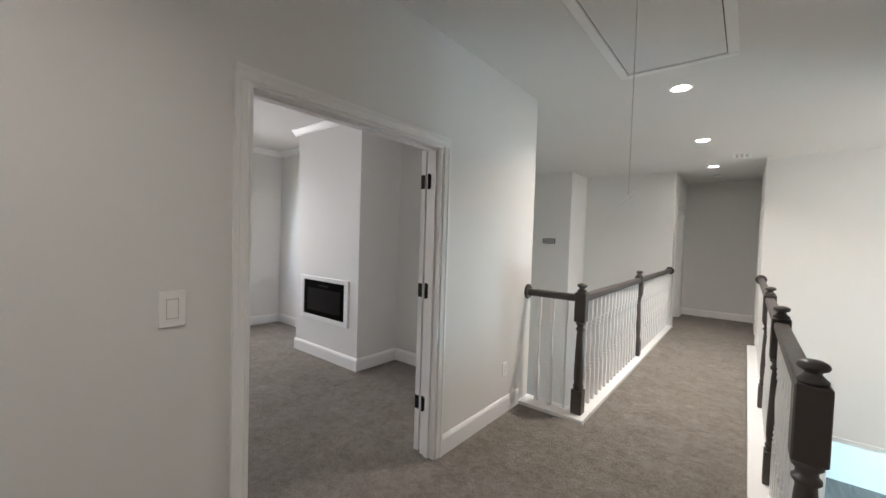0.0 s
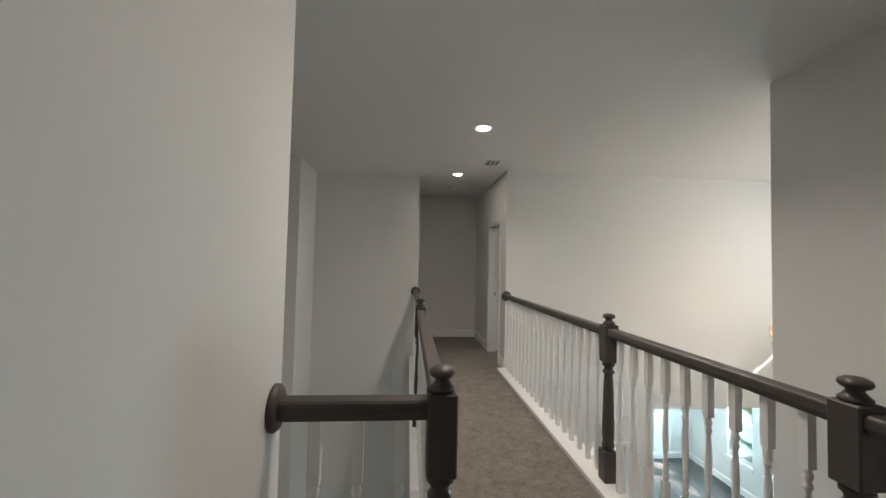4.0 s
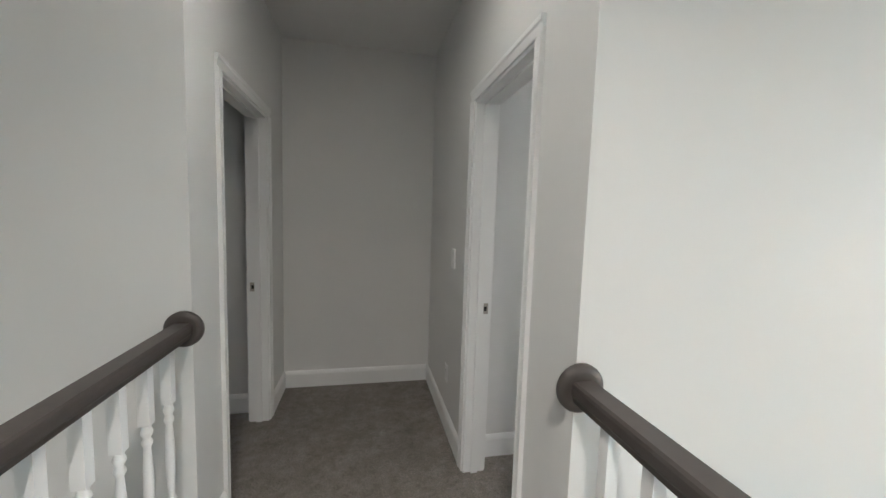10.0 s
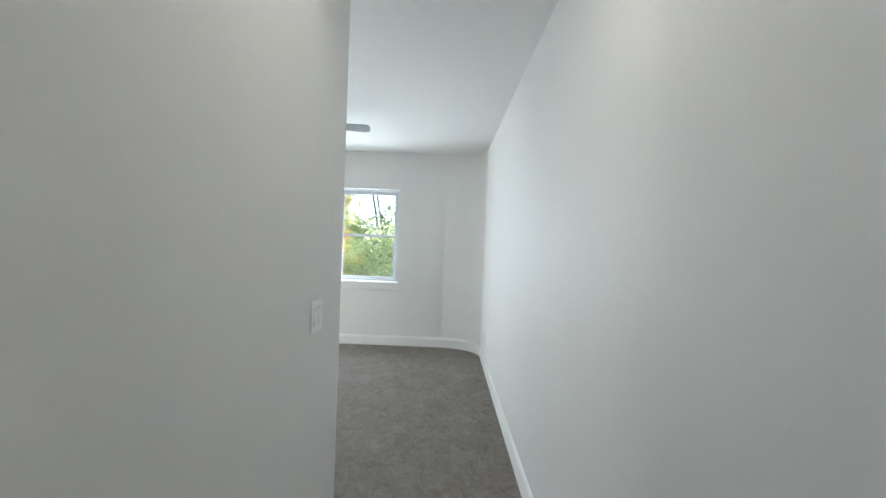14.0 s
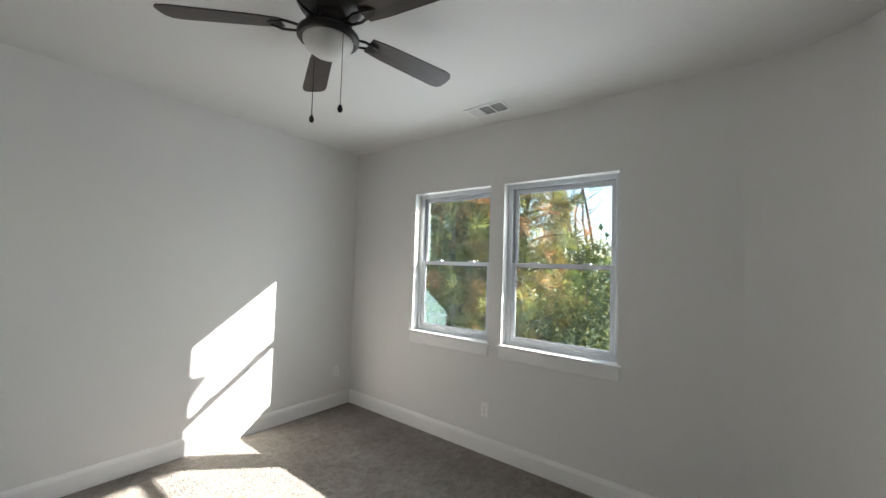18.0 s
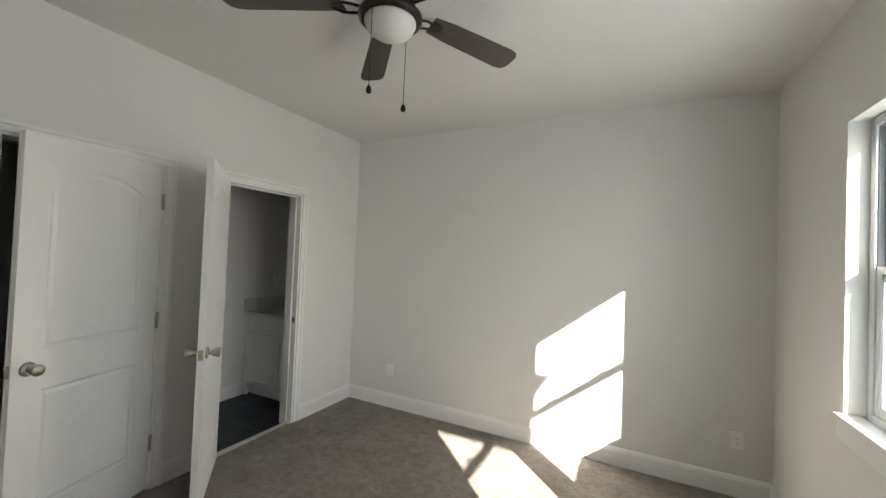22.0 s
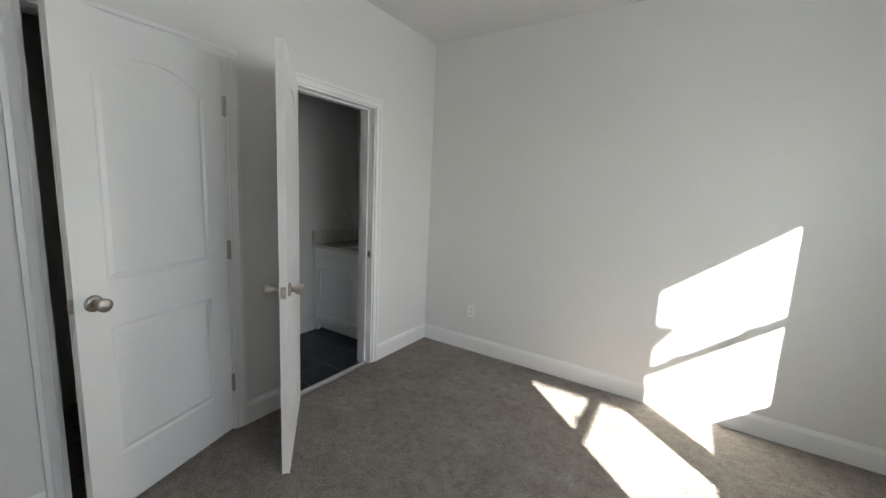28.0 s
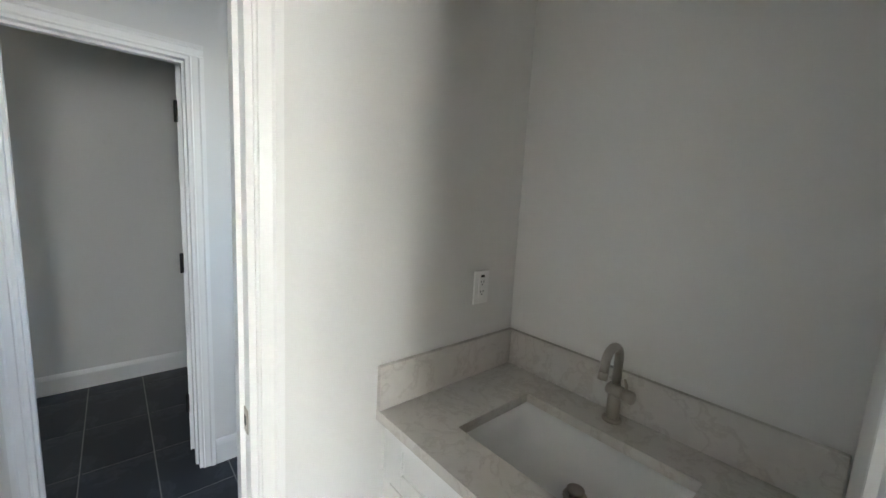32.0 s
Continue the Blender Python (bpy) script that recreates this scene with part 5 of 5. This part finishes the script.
def pine(x, y, h, seed, low=0.12, reach=2.2, boughs=95, per=8, needles=62, length=0.225):
    rng = random.Random(seed)
    root = empty("pine_tree", (x, y, -3.42), "tall pine with green and rust-tipped needle tufts", "tree", "", "pines behind the house")
    bm, _ = trunk_mesh(rng, h, 0.13)
    part("trunk", bm, BARK, root)
    limbs, cs, ws = bmesh.new(), [], []
    for i in range(boughs):
        f = low + (1 - low) * (i + rng.random()) / boughs
        z, a = h * f, i * 2.4 + rng.uniform(-0.4, 0.4)
        r = reach * (1.05 - 0.75 * f) * rng.uniform(0.7, 1.15)
        pts = []
        for k in range(6):
            q = k / 5
            pts.append(Vector((math.cos(a) * r * q, math.sin(a) * r * q, z + r * (0.25 * q - 0.28 * q * q + 0.22 * f * q))))
        tube(limbs, pts, [0.030 * (1 - 0.8 * k / 5) for k in range(6)], 5)
        for k in range(per):
            q = 0.45 + 0.55 * (k + rng.random()) / per
            p = pts[0].lerp(pts[-1], q)
            j = min(4, int(q * 5))
            p = pts[j].lerp(pts[j + 1], q * 5 - j)
            off = np.array([rng.gauss(0, 0.16), rng.gauss(0, 0.16), rng.gauss(0.04, 0.10)])
            cs.append(np.array(p) + off)
            ws.append(np.array([math.cos(a), math.sin(a), 0.35]) * 0.8 + off * 2.0)
    part("limbs", limbs, BARK, root)
    v, f = tufts(seed, cs, ws, length, needles)
    raw("crown", v, f, NEEDLES, root)
    return root


def leaves(seed, centres, size, count, spread):
    """Small folded leaves scattered round the clump centres."""
    rs = np.random.RandomState(seed)
    c = np.repeat(np.array(centres), count, 0)
    n = len(c)
    p = c + rs.normal(size=(n, 3)) * (spread, spread, spread * 0.8)
    d = rs.normal(size=(n, 3)) * (1, 1, 0.7) + (0, 0, -0.3)
    d /= np.linalg.norm(d, axis=1, keepdims=True)
    s = np.cross(d, rs.normal(size=(n, 3)))
    s /= np.linalg.norm(s, axis=1, keepdims=True) + 1e-6
    u = np.cross(d, s) * 0.08
    L = size * rs.uniform(0.6, 1.25, (n, 1))
    v = np.stack([p, p + d * L * 0.5 + s * L * 0.30 + u * L, p + d * L, p + d * L * 0.5 - s * L * 0.30 + u * L], 1)
    k = (np.arange(n) * 4)[:, None]
    f = np.concatenate([k + [0, 1, 2], k + [0, 2, 3]], 1).reshape(-1, 3)
    return v.reshape(-1, 3).tolist(), f.tolist()


def broadleaf(x, y, h, seed, mat, label, reach=1.5, low=0.15, clumps=120, count=75, size=0.085, group="broad-leaved trees"):
    rng = random.Random(seed)
    root = empty("broadleaf_tree", (x, y, -3.42), label, "tree", "", group)
    bm, _ = trunk_mesh(rng, h * 0.9, 0.09, 0.3)
    part("trunk", bm, BARK, root)
    limbs, cs = bmesh.new(), []
    for i in range(clumps):
        f = low + (1 - low) * rng.random() ** 0.8
        a = rng.uniform(0, 2 * math.pi)
        r = reach * math.sqrt(rng.uniform(0.15, 1)) * (1.15 - 0.7 * f)
        c = (math.cos(a) * r, math.sin(a) * r, h * f + rng.gauss(0, 0.15))
        cs.append(c)
        if i % 3 == 0:
            tube(limbs, [(0, 0, max(0.2, h * f - 0.5 * r - 0.2)), (c[0] * 0.5, c[1] * 0.5, c[2] - 0.25 * r), c], [0.030, 0.018, 0.005], 5)
    part("limbs", limbs, BARK, root)
    v, f = leaves(seed, cs, size, count, 0.20)
    raw("crown", v, f, mat, root)
    return root


for i, (x, y, h, reach) in enumerate(((10.4, 12.8, 9.5, 2.2), (8.9, 11.9, 7.2, 1.5), (10.0, 15.2, 9.0, 2.3), (9.7, 11.1, 7.0, 1.7), (13.2, 14.2, 9.5, 2.2), (13.6, 16.2, 11.0, 2.6), (9.3, 18.4, 9.0, 2.4), (12.6, 18.6, 11.0, 2.6))):
    pine(x, y, h, 11 + i, 0.10, reach)
GL = "sunlit broad-leaved tree with small green and yellow leaves"
for i, (x, y, h, reach) in enumerate(((10.2, 9.5, 5.0, 1.2), (12.2, 9.2, 5.2, 1.3), (13.0, 11.4, 5.6, 1.5), (12.6, 8.0, 5.2, 1.5), (14.6, 9.6, 6.2, 1.6), (10.8, 4.6, 4.2, 1.4))):
    broadleaf(x, y, h, 31 + i, GREEN, GL, reach)
broadleaf(9.5, 10.15, 4.5, 47, GREEN, "low dense tree of small dark green leaves", 0.95, clumps=110, count=120, size=0.052)
for i, (x, y, h, reach) in enumerate(((9.4, 1.6, 9.5, 2.2), (9.8, 4.4, 6.6, 1.5))):
    broadleaf(x, y, h, 51 + i, GREEN, GL, reach, clumps=150)
for i, (x, y, h, reach) in enumerate(((-9.6, 2.4, 8.6, 2.3), (-10.4, 5.0, 9.0, 2.4), (-10.2, 0.2, 8.4, 2.2), (-12.6, 3.4, 9.5, 2.6))):
    broadleaf(x, y, h, 71 + i, GOLD, "maple tree full of golden orange autumn leaves", reach, clumps=130, count=70, size=0.12, group="golden maples")


def far_woods(name, x0, x1, y0, y1, top, seed, clumps, mat, label):
    rng = random.Random(seed)
    cs = [(rng.uniform(x0, x1), rng.uniform(y0, y1), -3.3 + (top + 3.3) * rng.random() ** 0.85 * rng.uniform(0.6, 1.0)) for _ in range(clumps)]
    v, f = leaves(seed, cs, 0.30, 26, 0.55)
    tagged(raw(name, v, f, mat), label, "woods", "", "stuff")


far_woods("far_woods", 17, 24, 4, 34, 2.7, 5, 1300, FARGREEN, "dense far woods of dark green foliage")
far_woods("far_woods", 13, 22, -8, 4, 2.6, 6, 700, FARGREEN, "low far woods of dark green foliage")
far_woods("far_woods", -24, -15, -10, 16, 8.0, 7, 1100, GOLD, "far woods in golden autumn colours")
rng = random.Random(9)
for i in range(26):
    x, y, h = rng.uniform(17, 26), rng.uniform(6, 30), rng.uniform(10, 17)
    t = empty("bare_tree", (x, y, -3.42), "thin bare trunk standing against the sky", "tree", "", "bare trunks in the woods")
    bm, pts = trunk_mesh(rng, h, 0.10, 0.25)
    part("trunk", bm, BARK, t)
    twigs = bmesh.new()
    for k in range(12):
        z, a, r = h * rng.uniform(0.45, 0.95), rng.uniform(0, 6.28), rng.uniform(0.5, 1.6)
        tube(twigs, [(0, 0, z), (math.cos(a) * r * 0.5, math.sin(a) * r * 0.5, z + 0.2 * r), (math.cos(a) * r, math.sin(a) * r, z + 0.6 * r)], [0.025, 0.015, 0.005], 4)
    part("limbs", twigs, BARK, t)

# ---- tiles and planks, laid last ----
tile_meshes = {}


def piece(name, key, size, at, mat, parent, bevel=0.002):
    if key not in tile_meshes:
        a, b, c = size
        tile_meshes[key] = mesh_of(name, boxed(0, a, 0, b, 0, c, bevel), mat)
    o = new(name, tile_meshes[key])
    o.parent, o.location = parent, at
    return o


bath_floor = bpy.data.objects["floor_bath"]
tw, td = 0.46, 0.305
for i in range(-7, 2):
    for j in range(-2, 6):
        x, y = 2.085 + i * tw, 10.36 + j * td
        x1, y1 = min(x + tw, XD - 0.062), min(y + td, 12.19)
        y0 = max(y, HE + 0.125)
        x0 = max(x, -0.845)
        if x1 - x0 > 0.03 and y1 - y0 > 0.03:
            w, d = round(x1 - x0 - 0.004, 3), round(y1 - y0 - 0.004, 3)
            piece("tile", ("slate", w, d), (w, d, 0.012 + rng.uniform(-0.0004, 0.0004)), (x0 + 0.002, y0 + 0.002, -0.0425), SLATE, bath_floor)
shower = bpy.data.objects["wall_bath_shower_back"]
structure("wall_tile_backing", boxed(X3 + 0.0003, X3 + 0.0055, HE + 0.12, 10.10, 0, 2.45), LIGHTGROUT, "grey grout behind the marble tiles", "wall")
backing = bpy.data.objects["wall_tile_backing"]
for j in range(8):
    off = -0.305 if j % 2 else 0.0
    for i in range(4):
        y1 = 10.098 - off - i * 0.61
        y0 = max(y1 - 0.61, HE + 0.122)
        y1 = min(y1, 10.098)
        if y1 - y0 > 0.03:
            d = round(y1 - y0 - 0.003, 3)
            piece("tile", ("marble", d), (0.009, d, 0.302), (X3 + 0.003, y0 + 0.0015, 0.02 + j * 0.305), MARBLE, backing, 0.001)
below = bpy.data.objects["floor_below"]
for i in range(30):
    x = 0.72 + i * 0.18
    y = YE - 0.04 - (i * 0.47) % 1.2
    while y < 11.0:
        y0, y1 = max(y, YE - 0.04), min(y + 1.2, 11.0)
        d = round(y1 - y0 - 0.002, 2)
        if d > 0.05:
            piece("plank", ("plank", d), (0.178, d, 0.0125), (x, y0, LOW - 0.0124), FLOORWOOD, below, 0.0012)
        y += 1.2
structure("floor_stairwell", boxed(-3.58, 0.66, YS, YLW, LOW - 0.0118, LOW), CARPET, "greige carpet of the lower stair hall", "floor")

# lower hall door casing and the entrance door
lower = empty("door_casing_lower", (0, 0, 0), "white casing of the lower doorway", "door frame", "structure")
for q in ((1.304, 1.37, LOW, -1.06), (2.32, 2.386, LOW, -1.06), (1.304, 2.386, -1.06, -0.994)):
    part("casing", boxed(q[0], q[1], YR - 0.018, YR - 0.0005, q[2], q[3], 0.004), TRIM, lower)
front = empty("door_entrance", (0, 0, 0), "white panelled entrance door with a lit glass", "door", "structure")
part("leaf", boxed(XF + 0.06, XF + 0.105, 5.00, 5.90, LOW, -1.0, 0.002), TRIM, front)
for q in ((4.934, 5.00, LOW, -1.0), (5.90, 5.966, LOW, -1.0), (4.934, 5.966, -1.0, -0.934), (6.054, 6.12, LOW, -1.05), (6.52, 6.586, LOW, -1.05), (6.054, 6.586, -1.05, -0.984)):
    part("casing", boxed(XF - 0.018, XF - 0.0005, q[0], q[1], q[2], q[3], 0.004), TRIM, front)
part("sidelight_frame", boxed(XF + 0.05, XF + 0.09, 6.12, 6.17, LOW + 0.25, -1.05), TRIM, front)
part("sidelight_frame", boxed(XF + 0.05, XF + 0.09, 6.47, 6.52, LOW + 0.25, -1.05), TRIM, front)
pane = part("sidelight_pane", boxed(XF + 0.068, XF + 0.072, 6.17, 6.47, LOW + 0.25, -1.05), GLASS, front)
pane.visible_shadow = False

# floor register of the lower room
register = empty("floor_register", (5.84, 9.58, LOW), "dark metal floor register by the window", "register")
part("frame", boxed(-0.055, 0.055, -0.14, 0.14, 0.0, 0.006, 0.002), GREYMETAL, register)
for k in range(9):
    part("slot", boxed(-0.040, 0.040, -0.116 + k * 0.028, -0.102 + k * 0.028, 0.0058, 0.0066), DARK, register)
